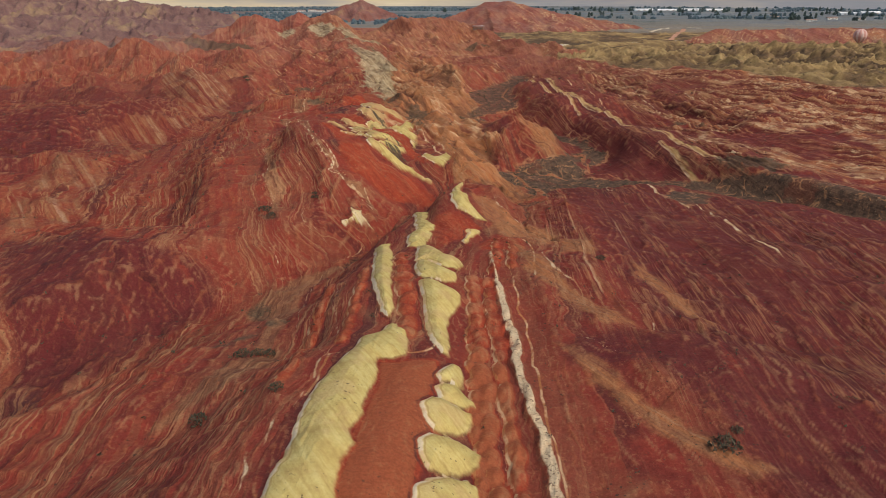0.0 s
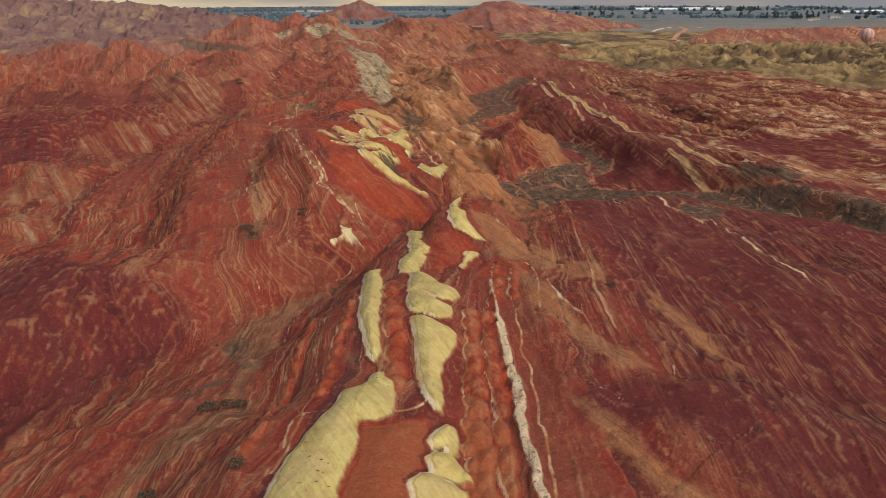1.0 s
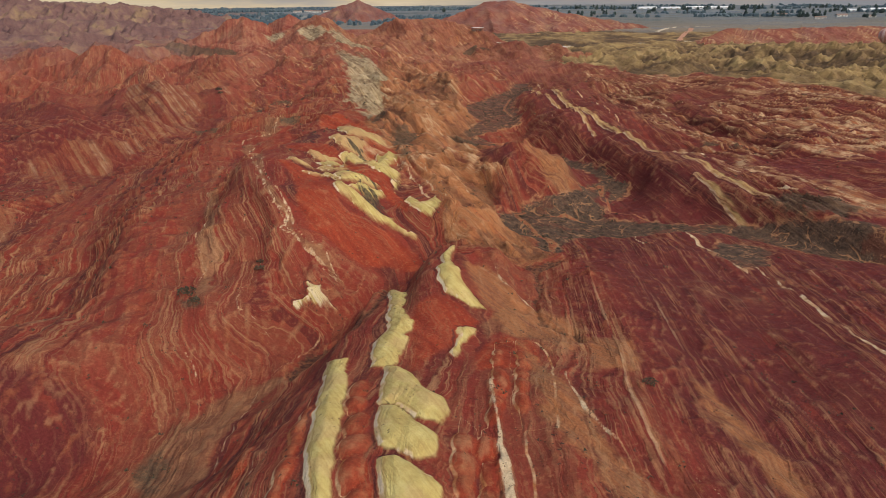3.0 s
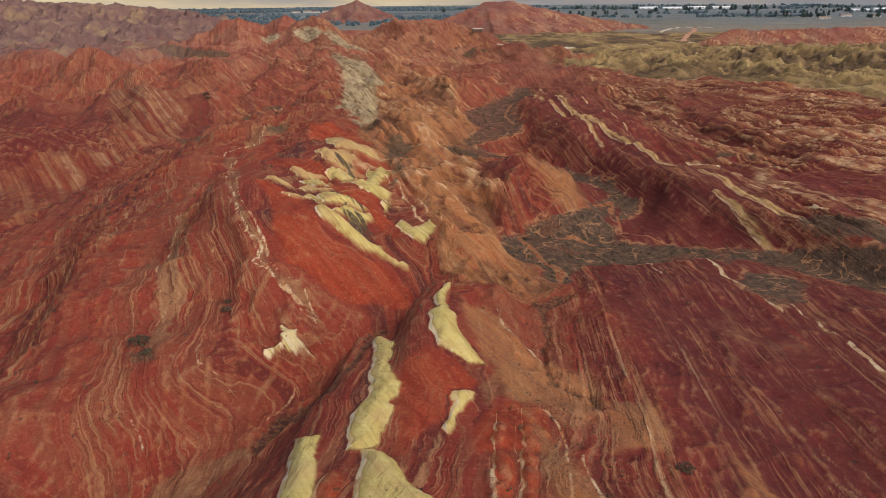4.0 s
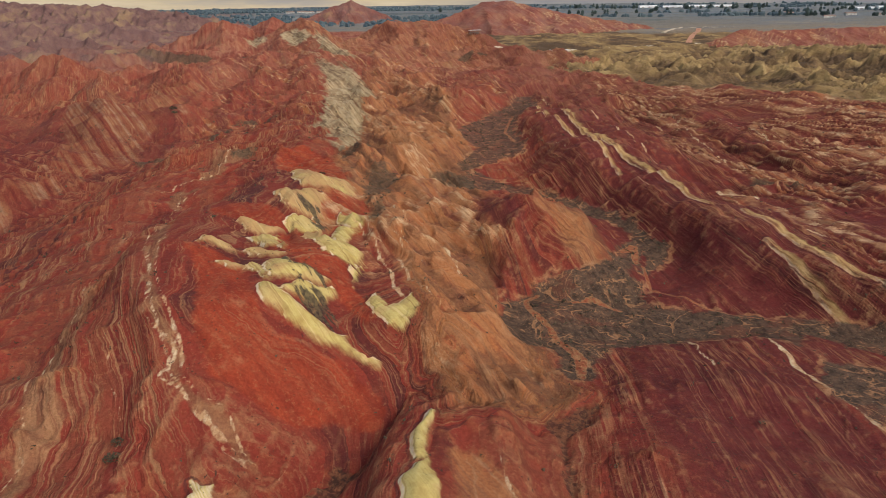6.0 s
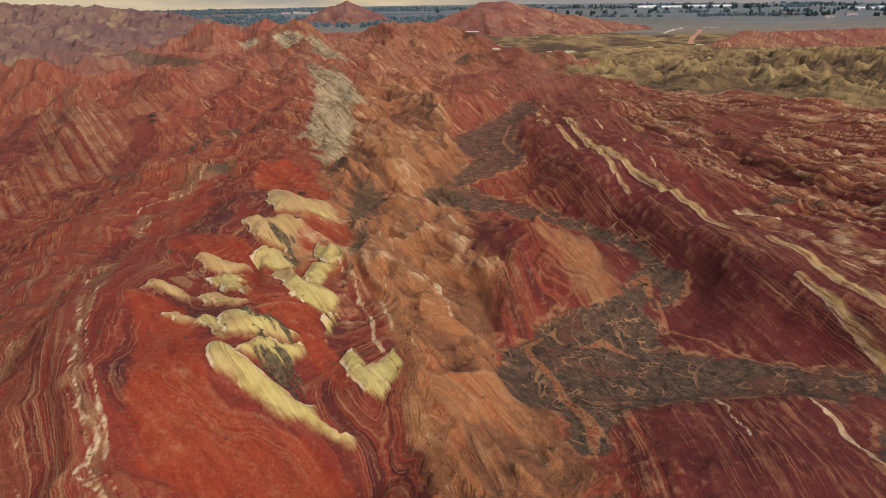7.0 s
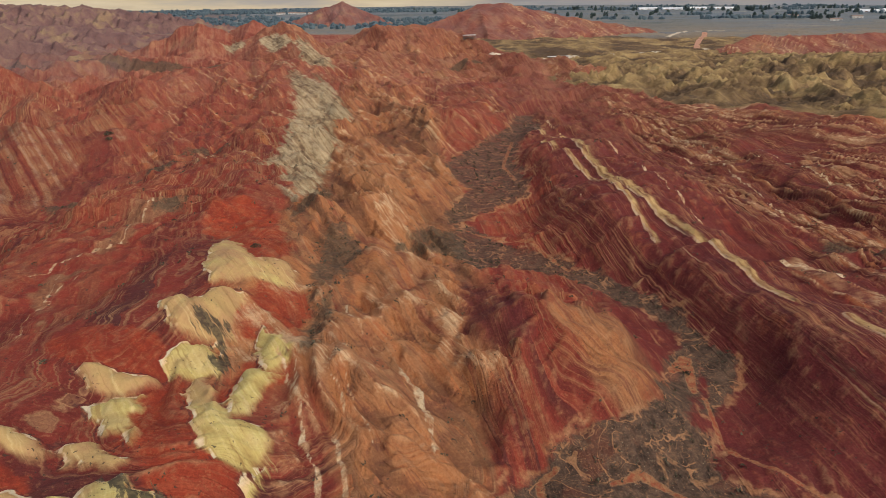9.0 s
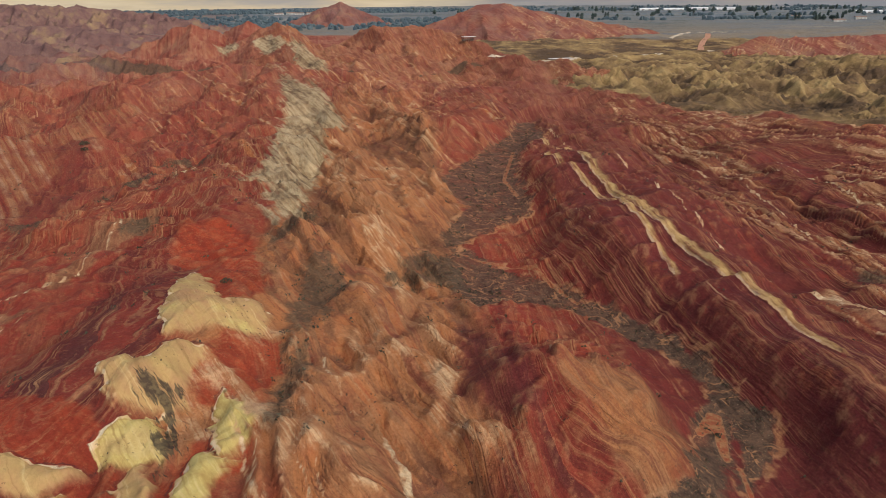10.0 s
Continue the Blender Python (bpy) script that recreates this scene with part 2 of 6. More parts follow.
    soft = n.add(n.mul(n.step(pv, -0.35, 0.75), n.step(py, 130.0, 160.0)), n.mul(n.step(pv, -0.15, 0.30), n.step(py, 130.0, 160.0, 1.0, 0.0)))
    pmask = n.add(n.mul(crisp, n.step(rim, 0.2, 0.7)), n.mul(soft, n.step(rim, 0.2, 0.7, 1.0, 0.0)))
    pmask = n.mul(pmask, n.step(n.add(n.step(px, 36.0, 44.0, 1.0, 0.0), n.mul(n.add(n.mul(fine, 0.5), n.mul(n.noise(n.xyz(px, n.mul(py, 0.4), pz), 0.35, 4, 0.6), 0.5)), 1.0)), 0.36, 0.56, 0.15, 1.0))
    pale = n.ramp(n.add(n.mul(n.noise(P, 0.5, 5), 0.55), n.mul(diphair, 0.45)), [(0.34, PALE_DIM), (0.5, PALE), (0.64, PALE_YELLOW)])
    pale = n.mix(n.mul(n.step(n.noise(P, 0.23, 3), 0.5, 0.62), 0.4), pale, n.mix(0.5, PALE_DIM, PALE_RIM))
    pale = n.mix(n.mul(n.step(n.add(pink, n.mul(n.add(n.noise(P, 0.2, 4, 0.6), -0.5), 1.3)), 0.35, 0.75), 0.88), pale, n.mix(n.step(n.add(n.mul(patch, 0.6), n.mul(dipband, 0.4)), 0.4, 0.58), PALE_PINK, n.mix(0.4, PALE_PINK, PALE)))
    pale = n.mix(n.mul(n.step(n.math("ABSOLUTE", n.add(pv, -0.6)), 0.14, 0.03), n.mul(n.step(rim, 0.35, 0.8), 0.55)), pale, n.mix(0.5, PALE_DIM, ORANGE_DULL))
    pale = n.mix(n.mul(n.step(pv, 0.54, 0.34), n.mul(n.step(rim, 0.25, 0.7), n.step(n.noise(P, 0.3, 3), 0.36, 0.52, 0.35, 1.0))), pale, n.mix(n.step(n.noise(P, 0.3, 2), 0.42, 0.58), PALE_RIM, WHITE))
    pale = n.mix(n.mul(n.step(n.add(n.mul(diphair, 0.55), n.mul(dipband, 0.45)), 0.53, 0.64), n.step(py, 130.0, 160.0, 0.15, 0.6)), pale, n.mix(0.5, PALE_RIM, PALE_YELLOW))
    pale = n.mix(n.mul(n.step(n.add(n.mul(diphair, 0.55), n.mul(dipband, 0.45)), 0.46, 0.37), n.step(py, 130.0, 160.0, 0.1, 0.55)), pale, n.mix(0.5, PALE_DIM, UMBER))
    pale = n.mix(n.mul(n.attr("chalk"), 0.8), pale, n.mix(n.step(diphair, 0.42, 0.6), PALE, WHITE))
    pale = n.mix(n.step(px, 36.0, 44.0, 0.0, 0.55), pale, n.mix(n.step(patch, 0.42, 0.6), ORANGE_DULL, TAN))
    pale = n.mix(n.step(n.noise(P, 1.6, 5, 0.7), 0.56, 0.70, 0.0, 0.35), pale, PALE_DIM)
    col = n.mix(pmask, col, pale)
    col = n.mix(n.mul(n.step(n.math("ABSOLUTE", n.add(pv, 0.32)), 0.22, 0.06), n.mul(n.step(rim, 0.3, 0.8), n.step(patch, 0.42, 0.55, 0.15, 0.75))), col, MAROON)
    lich = n.add(n.attr("lichen"), n.mul(n.add(n.noise(n.xyz(n.mul(dip, 1.6), n.mul(n.add(py, n.mul(px, -1.0)), 0.16)), 1.0, 5, 0.7), -0.5), 9.0))
    col = n.mix(n.mul(n.step(lich, -0.1, 0.5), 0.9), col, n.mix(n.step(n.noise(P, 1.4, 4, 0.6), 0.4, 0.6), LICHEN_DARK, LICHEN))
    gv = n.add(n.attr("shale"), n.add(n.mul(n.add(dipband, -0.5), 14.0), n.mul(n.add(n.noise(P, 0.12, 4, 0.6), -0.5), 9.0)))
    gcol = n.ramp(n.add(n.mul(n.noise(n.xyz(n.mul(dip, 0.35), n.mul(py, 0.012)), 1.0, 4, 0.65), 0.6), n.mul(n.noise(P, 0.3, 5, 0.65), 0.4)),
                  [(0.41, SHALE_DARK), (0.48, SHALE), (0.57, SHALE_PALE)])
    col = n.mix(n.mul(n.step(gv, -2.0, 1.5), 0.85), col, gcol)
    wv = n.add(n.add(n.attr("white"), n.step(px, 30.0, 45.0, -0.10, -0.15)), n.mul(n.add(n.noise(n.xyz(px, n.mul(py, 0.5), pz), 0.8, 5, 0.65), -0.5), 0.8))
    col = n.mix(n.mul(n.step(wv, -0.10, 0.14), n.step(n.noise(P, 0.33, 4, 0.6), 0.28, 0.46)), col,
                n.mix(n.step(n.add(n.noise(P, 0.7, 4, 0.6), n.step(n.attr("crumble"), -0.6, 0.0, 0.0, -0.2)), 0.38, 0.58), n.mix(0.35, WHITE, PALE_RIM), n.mix(0.65, PALE_RIM, TAN)))
    col = n.mix(n.mul(n.step(n.noise(P, 2.2, 3, 0.6), 0.58, 0.64), n.mul(n.step(n.attr("crumble"), -0.7, 0.1), 0.75)), col, n.mix(0.5, SHALE_DARK, MAROON))
    # gravel bed with dry runnels
    gr = n.add(n.attr("wash"), n.mul(n.add(n.noise(P, 0.28, 5, 0.65), -0.5), 5.0))
    run = n.math("ABSOLUTE", n.add(n.noise(P, 0.14, 3, 0.5, 1.2), -0.5))
    run2 = n.math("ABSOLUTE", n.add(n.noise(P, 0.42, 2, 0.5, 1.5), -0.5))
    gravel = n.ramp(n.noise(P, 0.6, 6, 0.7), [(0.33, GRAVEL_DARK), (0.5, GRAVEL), (0.68, GRAVEL_LIGHT)])
    gravel = n.mix(n.step(n.noise(P, 3.5, 2, 0.5), 0.66, 0.72, 0.0, 0.7), gravel, (0.34, 0.27, 0.17))
    gravel = n.mix(n.mul(n.step(n.noise(P, 0.1, 4, 0.6), 0.54, 0.64), 0.7), gravel, n.mix(0.5, RED_BROWN, GRAVEL))
    gravel = n.mix(n.mul(n.step(run2, 0.014, 0.004), n.step(patch, 0.44, 0.58, 0.0, 0.6)), gravel, n.mix(0.5, TAN, SAND))
    gravel = n.mix(n.mul(n.step(run, 0.026, 0.008), n.step(patch, 0.40, 0.54, 0.0, 0.7)), gravel, n.mix(n.noise(P, 0.9, 2), SAND, TAN))
    col = n.mix(n.mul(n.step(gr, -0.5, 0.7), n.step(py, 230.0, 290.0, 1.0, 0.8)), col, gravel)
    bank = n.step(n.math("ABSOLUTE", n.add(gr, 0.5)), 0.9, 0.2)
    col = n.mix(n.mul(bank, n.step(n.noise(P, 0.22, 3), 0.46, 0.60, 0.0, 0.7)), col, n.mix(n.step(patch, 0.4, 0.6), SAND, TAN))
    sv = n.add(n.attr("sand"), n.mul(n.add(n.noise(P, 0.8, 4), -0.5), 0.9))
    col = n.mix(n.mul(n.step(sv, -0.1, 0.25), 0.75), col, n.mix(n.step(n.noise(P, 1.1, 4), 0.4, 0.6), SAND, RED_ORANGE))
    col = n.mix(n.mul(n.step(n.math("ABSOLUTE", n.add(sv, -0.05)), 0.14, 0.04), 0.3), col, TAN)
    gull = n.add(n.attr("gully"), n.mul(n.add(n.noise(P, 0.7, 4, 0.6), -0.5), 2.4))
    col = n.mix(n.mul(n.step(gull, -0.3, 0.4), 0.75), col, n.mix(n.step(n.noise(P, 1.2, 3), 0.42, 0.58), GRAVEL_DARK, UMBER))
    sc = n.add(n.attr("scrub"), n.mul(n.add(n.noise(P, 0.3, 6, 0.7), -0.5), 9.0))
    col = n.mix(n.mul(n.step(sc, -0.4, 1.8), 0.75), col, n.ramp(n.noise(P, 1.6, 5, 0.7), [(0.35, SCRUB_DARK), (0.65, SCRUB)]))
    # mauve haze of the far hills, put into their base colour
    mauve_haze = n.step(n.add(n.attr("mauve_haze"), n.mul(n.add(stain, -0.5), 0.8)), 0.2, 0.9)
    col = n.mix(n.mul(mauve_haze, 0.8), col, n.ramp(n.noise(P, 0.03, 6, 0.65), [(0.35, MAUVE_HAZE_DARK), (0.52, MAUVE_HAZE), (0.68, SHALE)]))
    # grain and specks
    grain = n.noise(P, 3.0, 5, 0.75)
    col = n.mix(n.mul(n.step(grain, 0.42, 0.60, 0.0, 0.42), n.step(pmask, 0.0, 1.0, 1.0, 0.4)), col, n.mix(1.0, col, (0.54, 0.48, 0.46), "MULTIPLY"))
    col = n.mix(n.mul(n.step(n.noise(P, 1.3, 5, 0.75), 0.54, 0.66, 0.0, 0.28), n.mul(n.step(pmask, 0.0, 1.0, 1.0, 0.3), n.step(deep, 0.3, 1.2, 1.0, 0.35))), col, n.mix(0.5, ORANGE, TAN))
    speck = n.noise(P, 1.9, 2, 0.5)
    col = n.mix(n.mul(n.step(speck, 0.66, 0.70), n.step(n.noise(P, 0.09, 3), 0.46, 0.60, 0.0, 0.8)), col, SCRUB_DARK)
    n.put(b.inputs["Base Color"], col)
    h = n.add(n.add(n.add(n.mul(n.noise(P, 0.8, 7, 0.7), 0.75), n.mul(n.noise(P, 2.6, 4, 0.6), 0.16)), n.mul(n.step(small_edge, 0.0, 0.4), n.mul(here, 0.2))), n.add(n.mul(fine, n.mul(here, 0.45)), n.mul(hair, n.mul(here, 0.2))))
    h = n.mul(n.add(h, n.mul(diphair, n.mul(n.step(amber, 0.0, 1.0), 0.5))), n.step(pmask, 0.0, 1.0, 1.0, 0.35))
    n.put(b.inputs["Normal"], n.bump(h, 0.7, 1.0))
    return m


WINE, WINE_RED, ORANGE_RED, PEACH = (0.072, 0.017, 0.018), (0.132, 0.026, 0.025), (0.365, 0.100, 0.042), (0.46, 0.29, 0.175)
LICHEN_DARK, LICHEN = (0.046, 0.037, 0.030), (0.13, 0.100, 0.055)
RED_DEEP, RED, RED_BROWN, RED_ORANGE = (0.155, 0.031, 0.024), (0.272, 0.046, 0.029), (0.250, 0.066, 0.037), (0.375, 0.102, 0.044)
ORANGE, TAN, MAROON = (0.44, 0.175, 0.066), (0.48, 0.265, 0.13), (0.105, 0.032, 0.029)
OLIVE_DARK, OLIVE, YELLOW, YELLOW_PALE = (0.115, 0.075, 0.044), (0.22, 0.142, 0.070), (0.36, 0.245, 0.105), (0.49, 0.36, 0.165)
FIELD_DARK, FIELD, FIELD_HAZE, FIELD_PALE = (0.085, 0.115, 0.125), (0.18, 0.19, 0.175), (0.155, 0.19, 0.215), (0.34, 0.31, 0.24)
PALE_DIM, PALE, PALE_YELLOW, PALE_RIM = (0.41, 0.285, 0.092), (0.54, 0.42, 0.145), (0.62, 0.52, 0.200), (0.68, 0.46, 0.255)
VIVID, VIVID_DEEP, ORANGE_DULL, UMBER = (0.375, 0.063, 0.027), (0.265, 0.040, 0.021), (0.34, 0.16, 0.075), (0.20, 0.092, 0.047)
HAZE_RED, HAZE_PINK = (0.30, 0.090, 0.060), (0.42, 0.190, 0.115)
MAUVE_HAZE_DARK, MAUVE_HAZE = (0.105, 0.075, 0.080), (0.20, 0.135, 0.125)
WHITE = (0.70, 0.58, 0.38)
PALE_PINK = (0.45, 0.245, 0.120)
SHALE_DARK, SHALE, SHALE_PALE = (0.15, 0.110, 0.065), (0.34, 0.26, 0.145), (0.54, 0.44, 0.26)
GRAVEL_DARK, GRAVEL, GRAVEL_LIGHT, SAND = (0.050, 0.033, 0.024), (0.105, 0.066, 0.044), (0.19, 0.112, 0.070), (0.42, 0.20, 0.09)
SCRUB_DARK, SCRUB = (0.050, 0.040, 0.028), (0.14, 0.105, 0.065)
ROCK = rock_material()


# ---- noise on arrays ----
def lattice(ix, iy, seed):
    h = (ix.astype(np.int64) * 374761393 + iy.astype(np.int64) * 668265263 + seed * 974711) & 0xFFFFFFFF
    h = ((h ^ (h >> 13)) * 1274126177) & 0xFFFFFFFF
    return ((h ^ (h >> 16)) & 0xFFFF).astype(np.float32) / 32767.5 - 1.0


def wave(x, y, seed=0):
    """Smooth value noise in -1..1."""
    ix, iy = np.floor(x), np.floor(y)
    fx, fy = (x - ix).astype(np.float32), (y - iy).astype(np.float32)
    fx, fy = fx * fx * fx * (fx * (fx * 6 - 15) + 10), fy * fy * fy * (fy * (fy * 6 - 15) + 10)
    a = lattice(ix, iy, seed) * (1 - fx) + lattice(ix + 1, iy, seed) * fx
    b = lattice(ix, iy + 1, seed) * (1 - fx) + lattice(ix + 1, iy + 1, seed) * fx
    return a * (1 - fy) + b * fy


def fbm(x, y, octaves, seed=0, gain=0.5):
    total, amp = 0.0, 1.0
    for k in range(octaves):
        total = total + amp * wave(x * 2.03 ** k + 17.3 * k, y * 2.03 ** k - 9.1 * k, seed + k)
        amp *= gain
    return total


def ridged(x, y, octaves, seed=0, gain=0.5):
    total, amp = 0.0, 1.0
    for k in range(octaves):
        total = total + amp * (1 - 2 * np.abs(wave(x * 2.03 ** k + 5.7 * k, y * 2.03 ** k + 3.3 * k, seed + k)))
        amp *= gain
    return total


def smooth(v, lo, hi):
    k = np.clip((v - lo) / (hi - lo), 0, 1)
    return k * k * (3 - 2 * k)


def near(line, x, y):
    """Distance to a polyline, and its third and later values at the nearest place; also how far along that is."""
    best = np.full(x.shape, 1e9, np.float32)
    vals = [np.zeros(x.shape, np.float32) for _ in line[0][2:]]
    far_along = np.zeros(x.shape, np.float32)
    run = 0.0
    for p, q in zip(line[:-1], line[1:]):
        dx, dy = q[0] - p[0], q[1] - p[1]
        length = math.hypot(dx, dy)
        k = np.clip(((x - p[0]) * dx + (y - p[1]) * dy) / (length * length), 0, 1)
        d = np.hypot(x - p[0] - k * dx, y - p[1] - k * dy)
        closer = d < best
        best = np.where(closer, d, best)
        for i, (u, v) in enumerate(zip(p[2:], q[2:])):
            vals[i] = np.where(closer, u + k * (v - u), vals[i])
        far_along = np.where(closer, run + k * length, far_along)
        run += length
    return best, vals, far_along


# ---- landforms: crest lines and valley lines (x, y, height) ----
CRESTS = {
    "central_ridge": [
        [(-16, 0, 17), (-11.5, 46, 17.6), (-8.5, 64, 15.8), (-6.5, 77, 13.6), (-4, 88, 14.6), (-3.8, 100, 13.2), (-3.8, 111, 11.6), (-1, 122, 11.2), (2.4, 135, 14), (3.5, 150, 12.2), (2, 160, 8.5)],
        [(-8, 142, 8), (-6.5, 134, 9.2), (-5.5, 122, 11)],
        [(46, 20, 14), (34, 68, 13.6), (21, 76, 12.8), (16, 89, 12.6), (13, 105, 12.2), (13, 118, 9.8), (12, 132, 10.5), (9, 146, 12.2), (12, 158, 8)]],
    "striped_hill": [
        [(-20, 143, 9), (-31, 164, 20), (-37, 180, 21.5), (-38, 196, 19), (-29, 213, 18.6), (-28, 236, 16.6), (-21, 247, 12.5)],
        [(-30, 165, 19.6), (-22, 173, 18.4), (-17, 186, 17.2), (-14, 200, 14.4), (-13, 212, 12.2)]],
    "orange_ridge": [
        [(-3, 200, 14.5), (-8, 216, 12), (-5, 250, 10), (-16, 266, 13), (-12, 300, 9), (-11, 340, 10), (4, 377, 13), (14, 430, 8), (30, 500, 6)]],
    "shale_ridge": [
        [(-27, 290, 10), (-39, 330, 12), (-41, 360, 12), (-51, 416, 13), (-76, 516, 20), (-86, 545, 12)]],
    "left_hill": [
        [(-110, 40, 13), (-75, 88, 10.5), (-60, 111, 12.5), (-47, 126, 10), (-46, 148, 13), (-49, 168, 14), (-55, 197, 11.5), (-53, 240, 10.6), (-58, 264, 10.5), (-60, 297, 10)],
        [(-60, 20, 15), (-44, 46, 14), (-30, 66, 12), (-26, 77, 9)],
        [(-200, 100, 9), (-140, 150, 9), (-106, 185, 9.6), (-96, 215, 6)]],
    "badland_hill": [
        [(-150, 245, 11), (-119, 262, 6)], [(-72, 407, 10), (-85, 450, 12), (-95, 500, 14)]],
    "hogback": [
        [(130, 110, 12), (96, 160, 10), (81, 190, 9), (72, 216, 11), (64, 236, 10.6), (60, 258, 12.4), (52, 276, 13.4), (50, 330, 11.6), (48, 360, 8.5), (49, 402, 4.5)]],
    "red_hill": [
        [(190, 160, 9), (140, 205, 9), (128, 245, 8), (109, 294, 7.4), (115, 337, 8), (122, 400, 7), (126, 455, 6)],
        [(240, 260, 12), (180, 320, 12), (153, 372, 12.5), (150, 430, 7)], [(75, 379, 8), (90, 420, 6), (112, 470, 5)]],
    "gravel_mound": [[(19, 213, 11), (25, 218, 14.5), (33, 219, 11)]],
}
HOLLOWS = {
    "dry_wash": [
        [(48, 430, 3), (39, 396, 3), (24, 345, 4.3), (27, 313, 4), (21, 295, 2.8), (22, 275, 1), (33, 264, 1), (48, 237, 1.2), (52, 222, 0.6), (45, 206, -0.4), (40, 195, 0)],
        [(17, 189, 3), (24, 185, 2), (37, 190, 0), (50, 192, 0), (62, 192, 1.6), (74, 182, 2), (100, 150, 3), (140, 100, 4)]],
    "gully": [
        [(27, 172, 3), (22, 160, 5), (18, 148, 6.4), (18, 138, 7.4), (16, 131, 8.6)],
        [(1, 161, 6), (-6, 151, 4), (-12, 143, 3), (-23, 119, 3), (-33, 99, 4), (-42, 92, 5), (-55, 72, 5), (-75, 55, 5)],
        [(-3, 232, 8), (2, 261, 5), (12, 286, 2.6)], [(5, 217, 9), (13, 206, 7.5), (17, 193, 3.5)],
        [(-66, 138, 5), (-88, 188, 7), (-106, 253, 1), (-93, 310, 0), (-75, 365, 3), (-90, 400, 6)],
        [(80, 240, 3), (82, 262, 2), (111, 262, 2.2), (104, 281, 2.6), (97, 323, 3.5), (100, 342, 3), (87, 385, 3)]],
    "hollow": [
        [(-230, 290, 4), (-185, 345, 2), (-165, 400, 2), (-175, 450, 4), (-220, 520, 4)], [(-100, 332, 2), (-112, 392, 4)], [(-105, 458, 7), (-112, 486, 8)], [(-240, 420, 3), (-270, 470, 4)]],
    "slope": [
        [(60, 60, 8), (52, 82, 7.4), (47, 105, 7), (46, 128, 7.4), (42, 146, 6), (36, 160, 6), (33, 170, 4)],
        [(84, 80, 9), (62, 116, 9), (58, 150, 6.4), (60, 172, 4)],
        [(18, 350, 4.6), (-2, 349, 5.4), (-24, 349, 6.5)], [(-2, 174, 12.6), (2, 180, 13), (2, 193, 13)], [(8, 182, 9.4), (14, 192, 6)],
        [(-36, 162, 17), (-33, 156, 14), (-32, 146, 11), (-31, 134, 10.6)], [(29, 87, 11), (23, 92, 11.8), (18, 97, 12)],
        [(10, 30, 13), (10, 62, 12), (10, 81, 12.2), (12, 100, 12)], [(-29, 338, 6), (-24, 349, 6)], [(-25, 396, 7), (-10, 399, 5)],
        [(-118, 403, 9), (-109, 430, 8)], [(25, 200, 1.4), (20, 196, 2.4)], [(41, 214, -0.6), (34, 206, 0.4)]],
    "flat": [
        [(-330, 600, 0), (-180, 600, 2), (-70, 590, 3), (35, 553, 3), (135, 592, -6), (250, 480, 0), (330, 330, 2)],
        [(-420, 900, -6), (0, 830, -5), (150, 720, -5), (302, 885, -4), (520, 700, -4)],
        [(-900, 1500, -8), (0, 1300, -8), (900, 1400, -8)], [(-2500, 2500, -10), (0, 2500, -10), (2500, 2500, -10)],
        [(-60, -120, 12), (80, -120, 12)]],
}


def ground_height(x, y):
    """Height of the land, and which landform each place belongs to."""
    num = np.zeros(x.shape, np.float32)
    den = np.full(x.shape, 1e-20, np.float32)
    names, closest = [], []
    for kinds in (CRESTS, HOLLOWS):
        for name, lines in kinds.items():
            w_here = np.zeros(x.shape, np.float32)
            for line in lines:
                d, (z,), _ = near(line, x, y)
                w = 1.0 / (d * d + 4.0) ** 1.6
                num += w * z
                den += w
                w_here = np.maximum(w_here, w)
            names.append(name)
            closest.append(w_here)
    which = np.argmax(np.stack(closest), axis=0)
    return num / den, which, names


